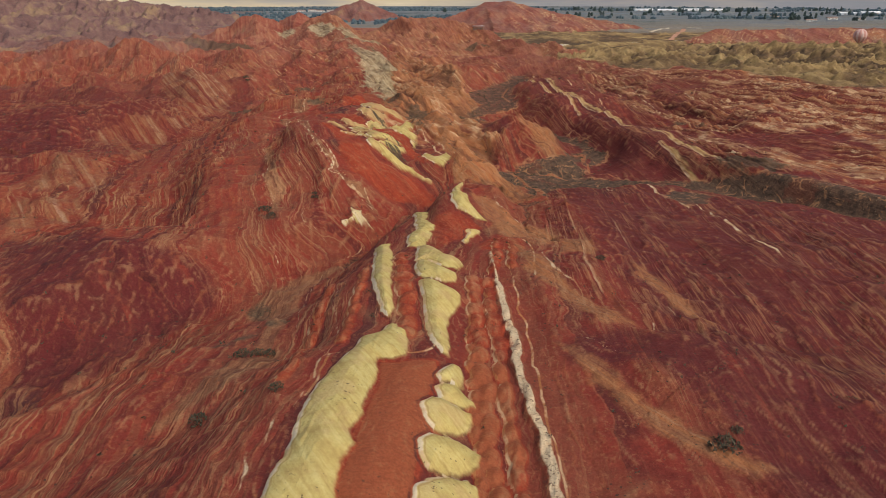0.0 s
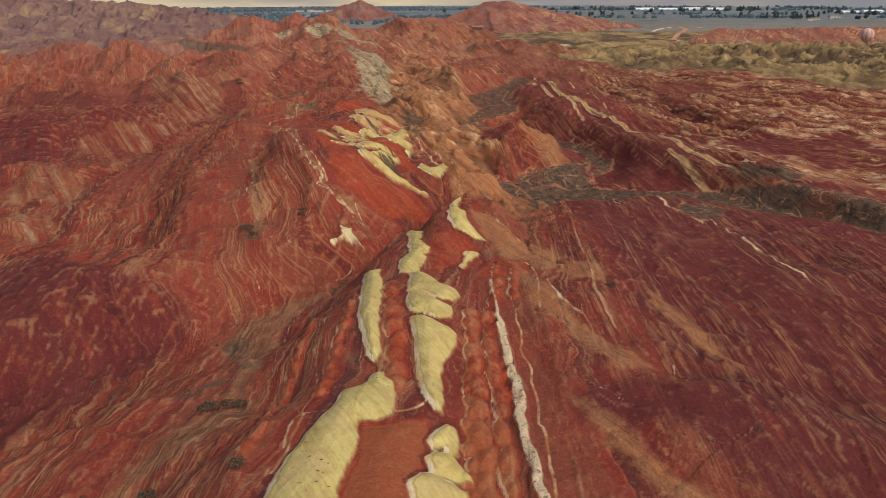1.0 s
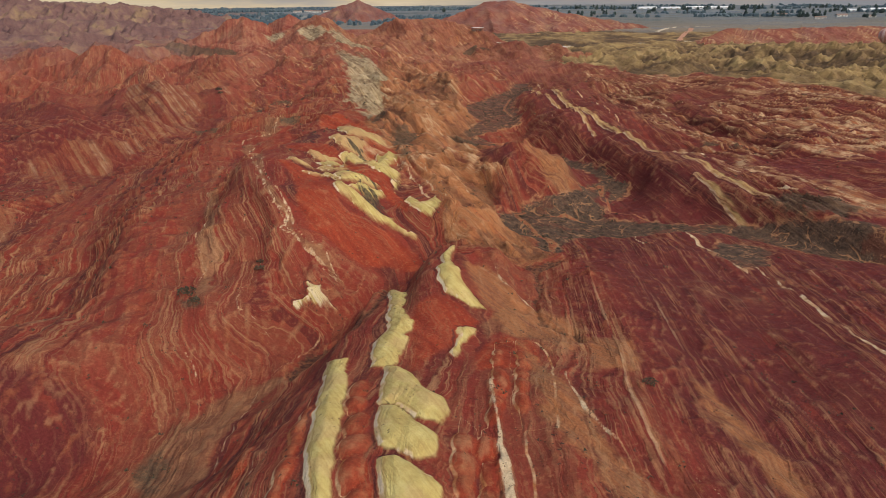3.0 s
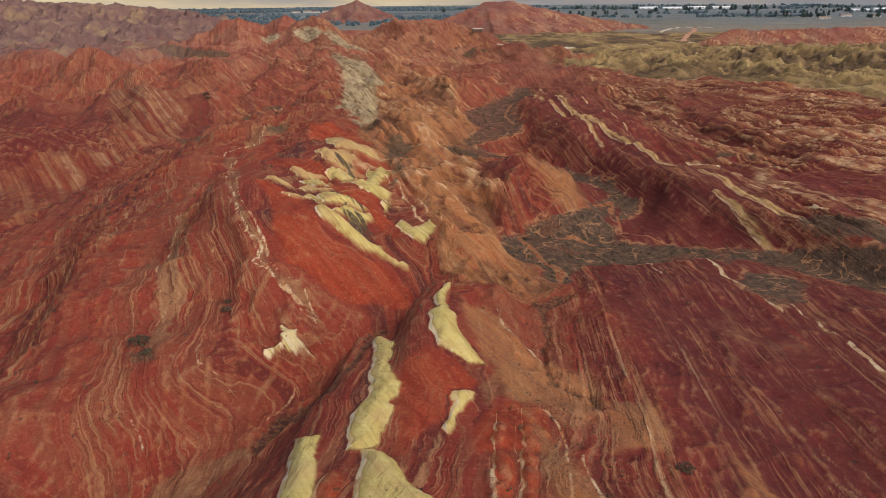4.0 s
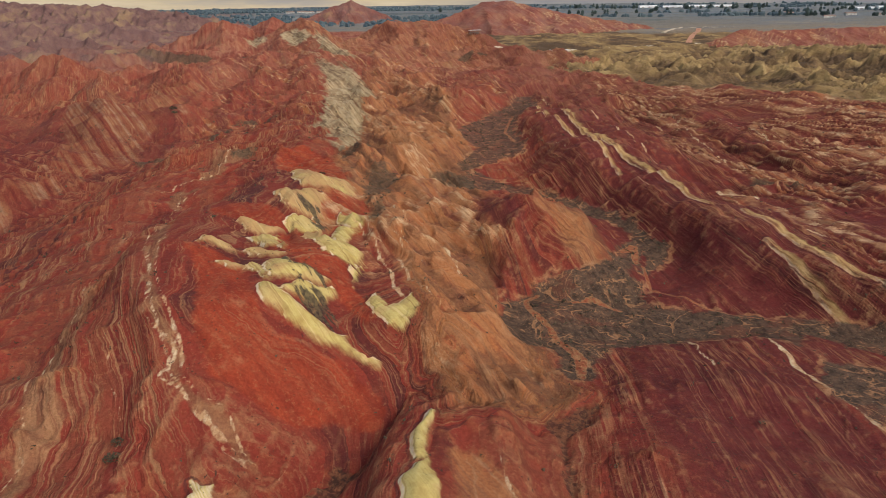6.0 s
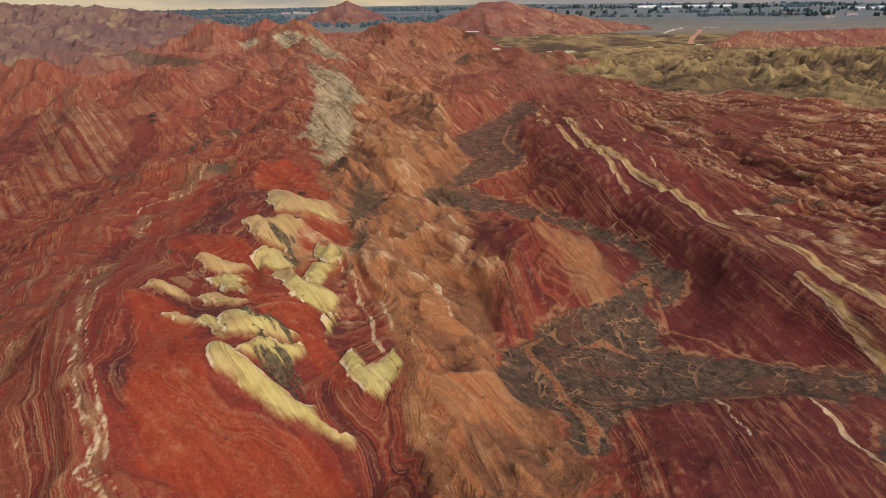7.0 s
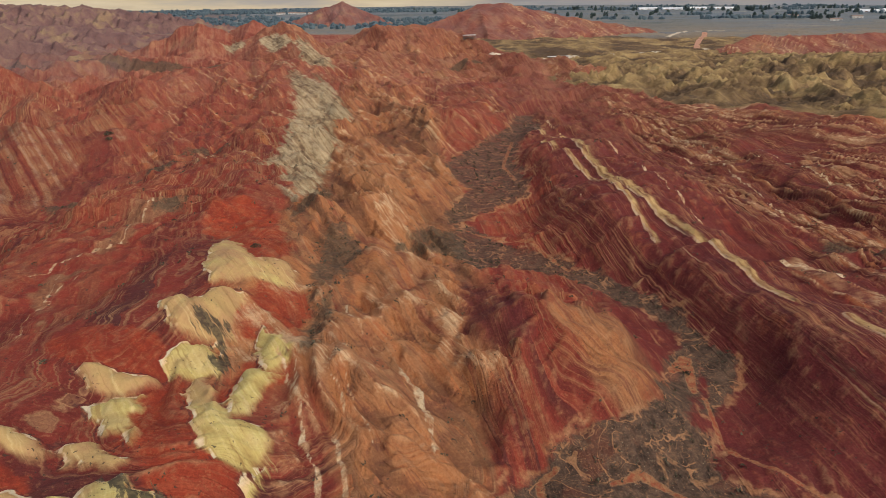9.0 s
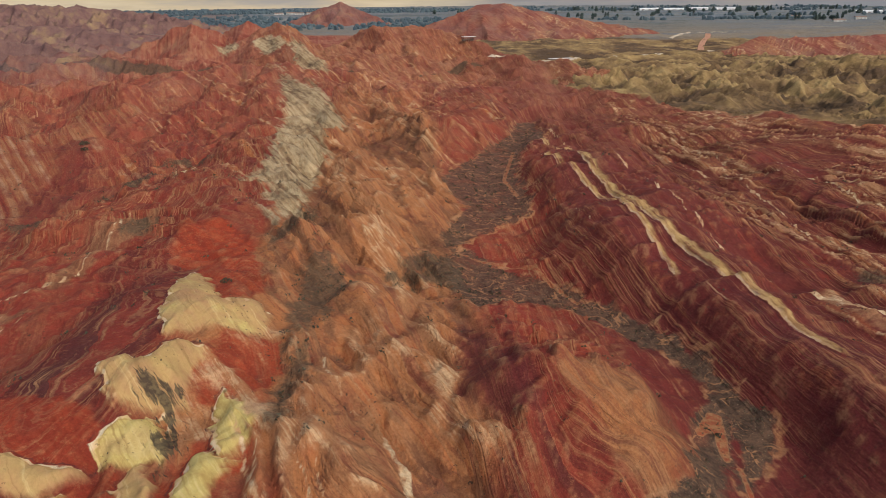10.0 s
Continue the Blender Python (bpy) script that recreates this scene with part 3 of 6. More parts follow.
# hills that stand out sharply: crest (x, y, height), side slope, roughness
FORMS = {
    "far_peak": [([(-203, 760, 31), (-186, 690, 12)], 0.50, 1.6), ([(-163, 790, 31), (-160, 730, 14)], 0.52, 1.6), ([(-123, 735, 31), (-98, 660, 18), (-62, 600, 6)], 0.50, 1.6)],
    "hazy_hill": [([(-235, 1495, 15), (-192, 1500, 29), (-174, 1500, 34), (-140, 1505, 20), (-112, 1505, 10)], 0.5, 5)],
    "red_mesa": [([(20, 1040, 20), (60, 1050, 36), (95, 1050, 38), (150, 1050, 28), (230, 1060, 13), (300, 1080, 2)], 0.42, 2.5)],
    "escarpment": [([(292, 790, 4), (312, 795, 12), (365, 788, 13), (440, 798, 14), (520, 788, 13), (640, 800, 12), (780, 805, 8)], 0.55, 1.6)],
    "distant_range": [([(-1100, 1250, 62), (-699, 1300, 40), (-600, 1290, 34), (-518, 1300, 29), (-440, 1290, 22), (-400, 1300, 12)], 0.30, 9),
                      ([(-900, 1000, 22), (-560, 1010, 17), (-380, 1000, 6)], 0.25, 7), ([(-640, 760, 18), (-420, 800, 12), (-320, 830, 4)], 0.25, 6)],
    "orange_knoll": [([(-60, 800, 18), (-26, 770, 26), (0, 765, 21), (30, 760, 17), (60, 740, 6)], 0.36, 3.5), ([(-70, 690, 12), (-30, 660, 14), (10, 640, 9)], 0.3, 3), ([(60, 640, 8), (90, 620, 6)], 0.25, 2.5)],
    "badland_hill": [([(-138, 160, 11), (-113, 187, 13), (-99, 178, 9)], 0.55, 0.6), ([(-138, 232, 11), (-125, 256, 13), (-119, 298, 10)], 0.5, 0.8), ([(-112, 132, 9), (-101, 148, 11), (-88, 144, 8)], 0.5, 0.5), ([(-150, 470, 15), (-138, 462, 19), (-125, 440, 13)], 0.55, 1.6), ([(-150, 372, 13), (-133, 362, 16), (-122, 338, 8)], 0.5, 1.2),
                     ([(-108, 372, 12), (-101, 352, 6)], 0.42, 0.8), ([(-225, 480, 14), (-205, 465, 17), (-190, 430, 9)], 0.5, 2.0), ([(-168, 430, 11), (-160, 415, 9)], 0.5, 1.2), ([(-185, 350, 11), (-172, 335, 9)], 0.5, 1.2), ([(-215, 370, 13), (-195, 350, 8)], 0.5, 1.5), ([(-280, 520, 16), (-240, 500, 10)], 0.35, 3), ([(-190, 360, 12), (-165, 330, 8)], 0.35, 2)],
    "orange_ridge": [([(4, 384, 14.5), (6, 352, 8)], 0.5, 0.8), ([(-14, 345, 12.5), (-4, 316, 6)], 0.48, 0.8), ([(22, 408, 11), (26, 384, 6)], 0.5, 0.8), ([(-16, 272, 14.5), (-9, 252, 10)], 0.5, 0.6), ([(-10, 300, 12), (0, 283, 6)], 0.5, 0.7),
                     ([(-3, 248, 12.5), (2, 236, 10)], 0.5, 0.5), ([(24, 219, 16), (32, 214, 9)], 0.55, 0.5)],
    "shale_ridge": [([(-41, 362, 14.5), (-28, 344, 8)], 0.5, 0.8), ([(-39, 330, 13.5), (-27, 314, 8)], 0.5, 0.8), ([(-52, 418, 16), (-38, 398, 8)], 0.45, 1), ([(-128, 522, 17), (-100, 522, 19), (-76, 516, 21)], 0.30, 1.5)],
}


def strike(y):
    """Sideways drift of the beds along the valley."""
    return 0.12 * np.clip(y - 170, 0, 260) + 0.2 * np.maximum(y - 430, 0)


# ---- beds: (x, y, width) along each outcrop ----
PALE_BEDS = [
    [(49.3, 400, 2), (52.2, 321, 2.2), (55.8, 279.6, 2.8), (59.8, 262, 2.2), (63.5, 249, 2.6), (64.5, 239.5, 1.8), (66, 228.3, 1.2)],
    [(42.5, 347.7, 1.8), (50.9, 297, 1.9), (53.6, 259, 1.1)],
    [(69.2, 207.4, 1.8), (74, 185.2, 1.6)],
    [(71.4, 222.8, 2.3), (75, 202.7, 2.3), (80.8, 187, 1.5)],
]
WHITE_BEDS = [
    [(113.7, 345, 1.1), (115.6, 302, 1.2), (126.6, 280, 1.1)],
    [(89, 357, 1.4), (98, 335, 1.3), (95.5, 290, 1.1)],
    [(98, 350, 1), (111, 331, 1.1), (118, 300, 1)],
    [(96, 392, 1.4), (103, 354, 1.2)],
    [(45, 270.5, 0.5), (39.5, 309, 0.6)],
    [(-66.8, 352, 2), (-64, 330, 1.5)],
    [(53.4, 404, 1.4), (65, 299.4, 1.2), (69.5, 271.5, 1.3), (77, 267, 1)],
    [(82, 265, 1.8), (87.7, 251.3, 1.7)],
    [(79.4, 212.7, 1.1), (90.3, 197, 1.3)],
    [(57.3, 181, 1.1), (57.9, 167, 1.2), (59.4, 151, 1.1)],
    [(47, 188, 0.9), (45.7, 171, 0.8)],
    [(62, 163, 1), (63, 134, 1.1), (62, 109.5, 0.9)],
]
# the broken white wall along the ridge
CRUMBLE_BEDS = [
    [(8.0, 106, 0.3), (8.4, 98, 0.5), (8.8, 90, 1.2), (9.2, 74.6, 1.5), (9.4, 64, 1.1), (10.4, 55.4, 1.3), (10.1, 45.7, 1.3), (10, 30, 1.3)],
]
SAND_BEDS = [
    [(48.6, 217, 0.8), (47, 206, 0.8), (52.4, 199, 0.8), (58.6, 192.7, 0.6), (64.5, 189, 0.6)], [(13, 287, 0.8), (20.3, 282.7, 1.0), (30.4, 277, 1.1), (37, 263, 0.8)],
    [(37, 378, 1.2), (30, 339, 1.2), (32, 323, 1.2)], [(30, 198, 0.8), (34, 200, 1.2), (38.7, 197, 0.8)], [(45.4, 223, 1.2), (49, 227, 2.4), (47.5, 218.7, 1)],
    [(25.8, 170, 1.4), (26.8, 175, 2.0), (24.4, 183, 1.4), (24, 187, 1.2), (21, 192, 1.4), (21, 197, 1.0), (24, 201, 0.7)],
]
SHALE_BEDS = [[(-128, 700, 16), (-112, 670, 18)], [(-170, 735, 14), (-160, 715, 12)]]
WASH_BEDS = [[(48, 430, 8), (44, 410, 10)], [(66, 188, 6), (76, 180, 8), (95, 160, 8), (120, 130, 8)]]
SCRUB_BEDS = [
    [(-330, 680, 16), (-190, 640, 16), (-70, 585, 12), (0, 600, 10), (40, 640, 8)],
    [(1, 266, 3.3), (8.4, 281, 5), (12, 272, 4.6)], [(-98.6, 311, 6), (-93, 320, 5), (-82, 330, 3.6)], [(-81, 360, 3), (-73.8, 366, 5), (-58.8, 350, 2)],
    [(96, 268, 6), (104, 262, 4)], [(-92, 312, 8), (-78, 350, 5)], [(74, 236, 4), (78, 232, 3)], [(-24, 88, 2), (-30, 78, 1.5)],
]


def bed(lines, x, y, reach=9.0):
    """How far inside the nearest outcrop each place lies (metres; outside: minus)."""
    out = np.full(x.shape, -reach, np.float32)
    owner = np.full(x.shape, -1, np.int32)
    down = np.zeros(x.shape, np.float32)
    for i, line in enumerate(lines):
        xs, ys, ws = zip(*line)
        m = (x > min(xs) - max(ws) - reach) & (x < max(xs) + max(ws) + reach) & (y > min(ys) - max(ws) - reach) & (y < max(ys) + max(ws) + reach)
        d, (w,), run = near(line, x[m], y[m])
        length = sum(math.dist(p[:2], q[:2]) for p, q in zip(line[:-1], line[1:]))
        v = w / 2 - d
        down[m] = np.where(v > out[m], run / length, down[m])
        owner[m] = np.where((v > out[m]) & (v > -0.2), i, owner[m])
        out[m] = np.maximum(out[m], v)
    return out, owner, down


RED_LOBES = [
    [(-4.4, 74, 2.8), (-5.2, 84, 3), (-6.6, 95, 3.2), (-7.4, 106, 3.2)], [(4.4, 34, 2.6), (4.7, 60, 2.8), (4.8, 76, 2.8), (4.6, 94, 3.2)],
    [(7.1, 34, 2.4), (7.1, 60, 2.4), (7, 80, 2.6), (7, 94, 3)], [(8.2, 99, 2.2), (9.4, 107, 2.6), (9.6, 115, 2.2)], [(11, 101, 2.2), (12.4, 108, 2.4), (12.6, 116, 2.0)],
    [(3, 34, 1.6), (3.4, 50, 1.8), (3.6, 66, 1.8), (3.6, 78, 1.6)], [(-12.4, 72, 2), (-12.6, 88, 2.2), (-12.2, 102, 2.2)], [(-17, 60, 2.2), (-18, 78, 2.4), (-18, 96, 2.4)],
]


def lobes(lines, x, y, seed):
    """Rounded, overlapping bulges set along a bed: metres inside the outline of the nearest."""
    rnd = random.Random(seed)
    out = np.full(x.shape, -9.0, np.float32)
    owner = np.full(x.shape, -1, np.int32)
    count = 0
    for line in lines:
        for p, q in zip(line[:-1], line[1:]):
            dx, dy = q[0] - p[0], q[1] - p[1]
            length = math.hypot(dx, dy)
            run = rnd.uniform(0, 1)
            while run < length:
                k = run / length
                w = (p[2] + k * (q[2] - p[2])) * rnd.uniform(0.85, 1.15)
                cx, cy = p[0] + k * dx + rnd.uniform(-0.3, 0.3), p[1] + k * dy
                turn = rnd.uniform(-0.3, 0.05)
                ra, rb = w * 0.46, w * rnd.uniform(0.65, 1.15)
                m = (np.abs(x - cx) < w * 2.2) & (np.abs(y - cy) < w * 2.2)
                ex = (x[m] - cx) * math.cos(turn) + (y[m] - cy) * math.sin(turn)
                ey = -(x[m] - cx) * math.sin(turn) + (y[m] - cy) * math.cos(turn)
                v = (1 - np.hypot(ex / ra, ey / rb)) * min(ra, rb)
                owner[m] = np.where((v > out[m]) & (v > -0.1), count, owner[m])
                out[m] = np.maximum(out[m], v)
                count += 1
                run += rb * rnd.uniform(1.15, 1.6)
    return out, owner


# ---- the land as one grid, fine where the flight passes and coarse far off ----
COLS = 900
rows_y, y = [-900.0, -600.0, -400.0, -250.0, -150.0, -90.0, -50.0, -25.0, -8.0], 4.0
while y < 4950:
    rows_y.append(y)
    y += 0.46 + max(0.0, 30 - y) * 0.05 + 0.0042 * max(0.0, y - 190)
rows_y.append(4980.0)
rows_y = np.array(rows_y)
u = np.linspace(-1, 1, COLS)
half = 22 + 0.75 * np.abs(rows_y)
X = (np.sign(u)[None, :] * (half[:, None] * np.minimum(np.abs(u) / 0.93, 1)[None, :] + 2500 * (np.maximum(0, np.abs(u) - 0.93) / 0.07)[None, :] ** 2)).astype(np.float32)
Y = np.repeat(rows_y[:, None], COLS, 1).astype(np.float32)

# ---- outcrops: outlines in plan, each with how far inside it every place lies ----
KINDS = ("pale", "lichen", "vivid", "amber", "umber", "peach", "shale", "brush", "wash", "gully", "maroon", "orange")
OUT = {k: np.full(X.shape, -9.0, np.float32) for k in KINDS}
OUT_ID = {k: np.full(X.shape, -1, np.int32) for k in KINDS}
COUNT = dict.fromkeys(KINDS, 0)
PINK, TAIL, CHALK, HOT = (np.zeros(X.shape, np.float32) for _ in range(4))
SEAMS = []


def outcrop(kind, points, reach=9.0):
    """One outcrop: its outline, roughened a little. Returns where it is and how far inside."""
    xs, ys = [p[0] for p in points], [p[1] for p in points]
    r = slice(max(0, np.searchsorted(rows_y, min(ys) - reach) - 1), np.searchsorted(rows_y, max(ys) + reach) + 1)
    x, y = X[r], Y[r]
    m = (x > min(xs) - reach) & (x < max(xs) + reach)
    x, y = x[m], y[m]
    rough = 0.16 + 0.004 * np.maximum(0, y - 90)
    x, y = x + rough * fbm(x * 0.55, y * 0.55, 3, 200), y + rough * fbm(x * 0.55, y * 0.55, 3, 210)
    best, odd = np.full(x.shape, 1e9, np.float32), np.zeros(x.shape, bool)
    for (x0, y0), (x1, y1) in zip(points, points[1:] + points[:1]):
        dx, dy = x1 - x0, y1 - y0
        k = np.clip(((x - x0) * dx + (y - y0) * dy) / (dx * dx + dy * dy + 1e-9), 0, 1)
        best = np.minimum(best, np.hypot(x - x0 - k * dx, y - y0 - k * dy))
        if y0 != y1:
            odd ^= ((y0 > y) != (y1 > y)) & (x < x0 + dx * (y - y0) / dy)
    v = np.where(odd, best, -best)
    field, owner = OUT[kind][r], OUT_ID[kind][r]
    closer = np.zeros(X[r].shape, bool)
    closer[m] = v > field[m]
    owner[m] = np.where((v > field[m]) & (v > -0.1), COUNT[kind], owner[m])
    field[m] = np.maximum(field[m], v)
    COUNT[kind] += 1
    return r, closer


def pale(points, pink=0.0, tail=0.0, white=0.0):
    """A pale yellow bed; pink and white say how its upper part is stained, tail how far it runs out in streaks."""
    r, closer = outcrop("pale", points)
    for field, v in ((PINK, pink), (TAIL, tail), (CHALK, white)):
        field[r] = np.where(closer, v, field[r])


def vivid(points, orange=0):
    r, closer = outcrop("vivid", points)
    HOT[r] = np.where(closer, orange, HOT[r])


def seam(points):
    SEAMS.append([(x, y, 0.85 * w) for x, y, w in points])


pale([(-14.3, 37.8), (-14.2, 42.5), (-13.6, 46.4), (-13.7, 52.9), (-13.2, 58.7), (-12.0, 64.1), (-10.6, 68.4), (-10.1, 71.8), (-8.1, 73.2), (-7.5, 76.1), (-6.2, 77.2), (-4.3, 71.6), (-4.3, 66.3), (-6.0, 65.2), (-7.5, 65.2), (-7.0, 62.2), (-7.6, 56.3), (-7.7, 52.5), (-8.4, 50.1), (-7.8, 47.8), (-8.4, 45.5), (-8.6, 43.5), (-8.2, 38.5)])
pale([(-9.8, 113.0), (-12.7, 114.5), (-11.4, 98.8), (-10.9, 90.8), (-9.4, 84.4), (-8.5, 80.9), (-7.1, 78.7), (-6.6, 80.8), (-7.2, 85.0), (-7.8, 91.1), (-8.4, 102.6)])
pale([(-4.6, 109.2), (-2.4, 109.1), (0.6, 103.5), (2.9, 102.0), (3.5, 99.2), (2.5, 96.1), (-0.4, 97.0), (-2.7, 99.4), (-4.5, 99.5)])
pale([(-4.5, 99.1), (-2.7, 99.4), (-0.4, 96.6), (2.1, 94.0), (2.0, 90.6), (0.1, 89.4), (-2.0, 90.9), (-3.8, 91.6), (-4.6, 95.4)])
pale([(-3.6, 89.7), (-2.0, 90.1), (0.5, 88.2), (2.5, 86.7), (2.8, 85.3), (1.9, 82.4), (1.1, 80.1), (0.6, 77.2), (0.9, 74.1), (0.7, 69.1), (-0.1, 69.2), (-1.3, 71.5), (-2.4, 77.2), (-2.8, 81.5), (-3.0, 85.3)])
pale([(-0.9, 63.4), (-0.3, 65.6), (0.9, 67.4), (1.9, 67.3), (2.4, 65.8), (2.5, 63.2), (1.6, 62.3), (0.7, 63.1), (-0.2, 62.2)])
pale([(-1.0, 60.8), (0.1, 62.4), (1.6, 63.0), (2.7, 61.5), (3.4, 59.4), (1.9, 58.9), (0.7, 58.8), (-0.4, 58.7)])
pale([(-2.3, 56.4), (-1.4, 58.3), (0.1, 59.0), (1.6, 58.8), (3.2, 58.1), (2.8, 55.8), (1.7, 54.2), (0.3, 53.2), (-0.9, 52.9), (-1.9, 54.1)])
pale([(-2.4, 50.1), (-1.3, 52.1), (0.3, 53.0), (1.7, 53.0), (3.0, 52.2), (3.6, 51.1), (3.2, 49.3), (1.3, 48.0), (-0.2, 47.1), (-1.4, 46.7), (-2.2, 48.1)])
pale([(-2.4, 43.9), (-1.4, 45.6), (0.3, 47.2), (2.4, 48.0), (3.2, 46.6), (3.0, 42.9), (-2.0, 40.3), (-2.4, 42.4)])
pale([(-7.1, 139.2), (-5.4, 141.0), (-3.5, 135.8), (-3.0, 131.7), (-3.5, 129.0), (-2.3, 124.3), (-1.3, 122.7), (-1.8, 120.0), (-2.8, 118.3), (-1.5, 117.5), (-2.3, 114.8), (-2.9, 111.7), (-3.4, 109.3), (-6.3, 109.4), (-6.9, 113.5), (-6.6, 116.7), (-5.6, 118.5), (-5.1, 121.1), (-5.9, 125.6), (-5.7, 130.8)])
pale([(1.4, 133.4), (1.7, 137.3), (2.9, 139.7), (4.4, 140.8), (4.7, 137.9), (5.7, 133.1), (7.1, 131.6), (8.7, 129.4), (9.5, 127.9), (8.3, 128.4), (6.9, 127.7), (5.3, 128.2), (4.0, 129.1), (2.6, 130.0)])
pale([(2.5, 140.3), (2.0, 143.8), (2.8, 147.3), (4.0, 150.1), (5.0, 148.0), (4.4, 145.3), (4.1, 143.2), (4.5, 140.3)])
pale([(4.3, 121.2), (5.8, 122.4), (7.3, 122.5), (6.7, 120.2), (5.7, 118.9), (5.2, 116.7), (4.8, 114.0), (4.2, 112.6), (3.6, 113.8), (4.0, 116.5), (4.6, 118.5)])
pale([(-28.3, 232.5), (-31.8, 246.9), (-31.9, 255.4), (-25.8, 246.0), (-21.3, 236.7), (-19.1, 239.1), (-17.4, 240.3), (-14.9, 237.2), (-14.3, 233.6), (-16.0, 230.5), (-17.2, 228.9), (-19.6, 228.1), (-21.5, 225.3), (-23.3, 222.6), (-25.4, 224.8)], pink=0.7)
pale([(-27.9, 213.9), (-26.2, 215.4), (-24.0, 215.7), (-23.3, 220.4), (-21.5, 223.0), (-19.2, 223.8), (-19.0, 220.7), (-18.9, 214.8), (-18.4, 212.2), (-17.6, 206.4), (-19.9, 209.3), (-21.9, 208.5), (-23.4, 208.1), (-25.1, 208.9)], pink=0.8)
pale([(-24.0, 202.6), (-23.9, 205.0), (-22.5, 207.6), (-20.2, 208.7), (-17.4, 205.8), (-16.1, 201.9), (-18.3, 202.3), (-20.7, 200.4), (-22.9, 201.6)], pink=0.2)
pale([(-16.3, 215.3), (-15.1, 217.0), (-13.4, 215.3), (-10.5, 209.7), (-9.1, 205.8), (-9.9, 203.2), (-11.0, 202.2), (-12.1, 203.6), (-12.8, 206.3), (-15.0, 210.3)])
pale([(-14.0, 194.9), (-14.6, 203.0), (-13.0, 203.8), (-11.0, 202.2), (-9.9, 203.1), (-10.5, 199.1), (-11.0, 195.6), (-11.1, 192.1), (-12.3, 191.0)])
pale([(-19.5, 197.5), (-19.8, 200.7), (-19.2, 202.4), (-17.2, 200.2), (-13.6, 193.2), (-11.3, 191.2), (-9.1, 191.3), (-7.7, 190.1), (-7.0, 187.7), (-8.0, 186.3), (-8.9, 184.0), (-9.9, 184.0), (-11.3, 184.2), (-13.3, 185.6), (-15.7, 189.6)], pink=0.8)
pale([(-9.2, 185.7), (-7.0, 187.1), (-7.1, 184.1), (-7.8, 181.5), (-8.6, 179.5), (-8.5, 182.3)], tail=0.8)
pale([(-31.1, 197.3), (-30.8, 199.2), (-28.7, 199.2), (-25.9, 199.3), (-23.0, 199.8), (-21.8, 199.7), (-23.4, 197.1), (-25.4, 194.9), (-27.2, 194.7), (-29.1, 195.2)], pink=1)
pale([(-27.7, 191.8), (-26.4, 194.3), (-25.2, 195.5), (-23.0, 195.8), (-21.2, 189.2), (-19.0, 185.0), (-21.1, 186.7), (-22.9, 187.6), (-25.4, 190.4)], pink=0.2)
pale([(-26.5, 183.9), (-26.3, 186.2), (-23.6, 186.4), (-20.0, 184.2), (-17.3, 182.4), (-19.6, 182.2), (-22.3, 182.8), (-23.9, 182.4), (-25.4, 183.0)], pink=1)
pale([(-32.2, 181.7), (-31.9, 185.3), (-30.3, 186.2), (-28.0, 185.3), (-26.5, 184.1), (-26.8, 182.2), (-29.3, 182.9), (-31.0, 182.6)], pink=1.4)
pale([(-28.1, 176.4), (-26.9, 178.5), (-24.2, 178.1), (-22.4, 175.4), (-24.6, 176.0), (-26.7, 176.4)], pink=1.4)
pale([(-23.3, 176.8), (-23.4, 178.4), (-21.7, 178.5), (-20.5, 177.1), (-20.2, 174.4), (-18.5, 173.0), (-19.9, 173.3), (-21.4, 174.5)])
pale([(-20.4, 175.2), (-21.2, 178.1), (-20.9, 179.7), (-19.5, 180.6), (-17.7, 180.3), (-15.5, 179.3), (-13.0, 178.4), (-11.5, 178.2), (-10.5, 178.1), (-12.9, 176.3), (-14.9, 174.8), (-16.8, 174.0), (-18.8, 173.6)], pink=0.7)
pale([(-16.9, 170.5), (-16.9, 172.4), (-15.9, 174.1), (-13.4, 175.6), (-10.7, 177.5), (-10.1, 176.4), (-11.4, 174.2), (-11.7, 172.9), (-13.1, 171.4), (-14.8, 170.8), (-16.0, 170.4)])
pale([(-20.1, 169.1), (-20.4, 170.7), (-19.6, 171.8), (-18.3, 171.3), (-16.9, 170.5), (-15.4, 169.9), (-13.7, 169.6), (-11.8, 169.5), (-9.7, 169.0), (-7.9, 168.4), (-6.5, 166.9), (-4.7, 166.2), (-2.8, 165.5), (-2.7, 164.6), (-4.5, 164.8), (-6.9, 165.7), (-9.2, 166.0), (-10.8, 165.7), (-12.4, 165.7), (-14.1, 166.3), (-15.8, 166.9), (-17.1, 167.0), (-18.0, 167.3), (-19.3, 168.1)], pink=0.5)
pale([(-5.6, 175.1), (-5.6, 177.4), (-4.8, 179.1), (-3.5, 177.5), (-2.1, 174.8), (-0.8, 175.8), (-0.1, 177.4), (0.3, 180.3), (1.4, 177.5), (1.8, 175.2), (1.9, 172.7), (0.9, 170.3), (0.1, 169.2), (-0.9, 169.5), (-2.1, 170.2), (-3.5, 171.7), (-4.6, 173.0)], tail=0.35)
pale([(-21.2, 142.9), (-20.1, 142.3), (-18.3, 142.6), (-18.3, 141.2), (-17.1, 140.8), (-15.5, 140.8), (-16.7, 140.3), (-17.9, 140.1), (-18.4, 139.3), (-19.6, 138.9), (-20.8, 137.3), (-22.1, 137.1), (-22.2, 137.7), (-20.5, 138.7), (-19.7, 139.8), (-20.5, 140.7)], tail=0.2, white=1)
outcrop("lichen", [(-22.4, 211.9), (-19.7, 214.5), (-16.4, 204.1), (-16.6, 201.3), (-19.2, 204.2), (-19.7, 209.1), (-21.5, 210.1)])
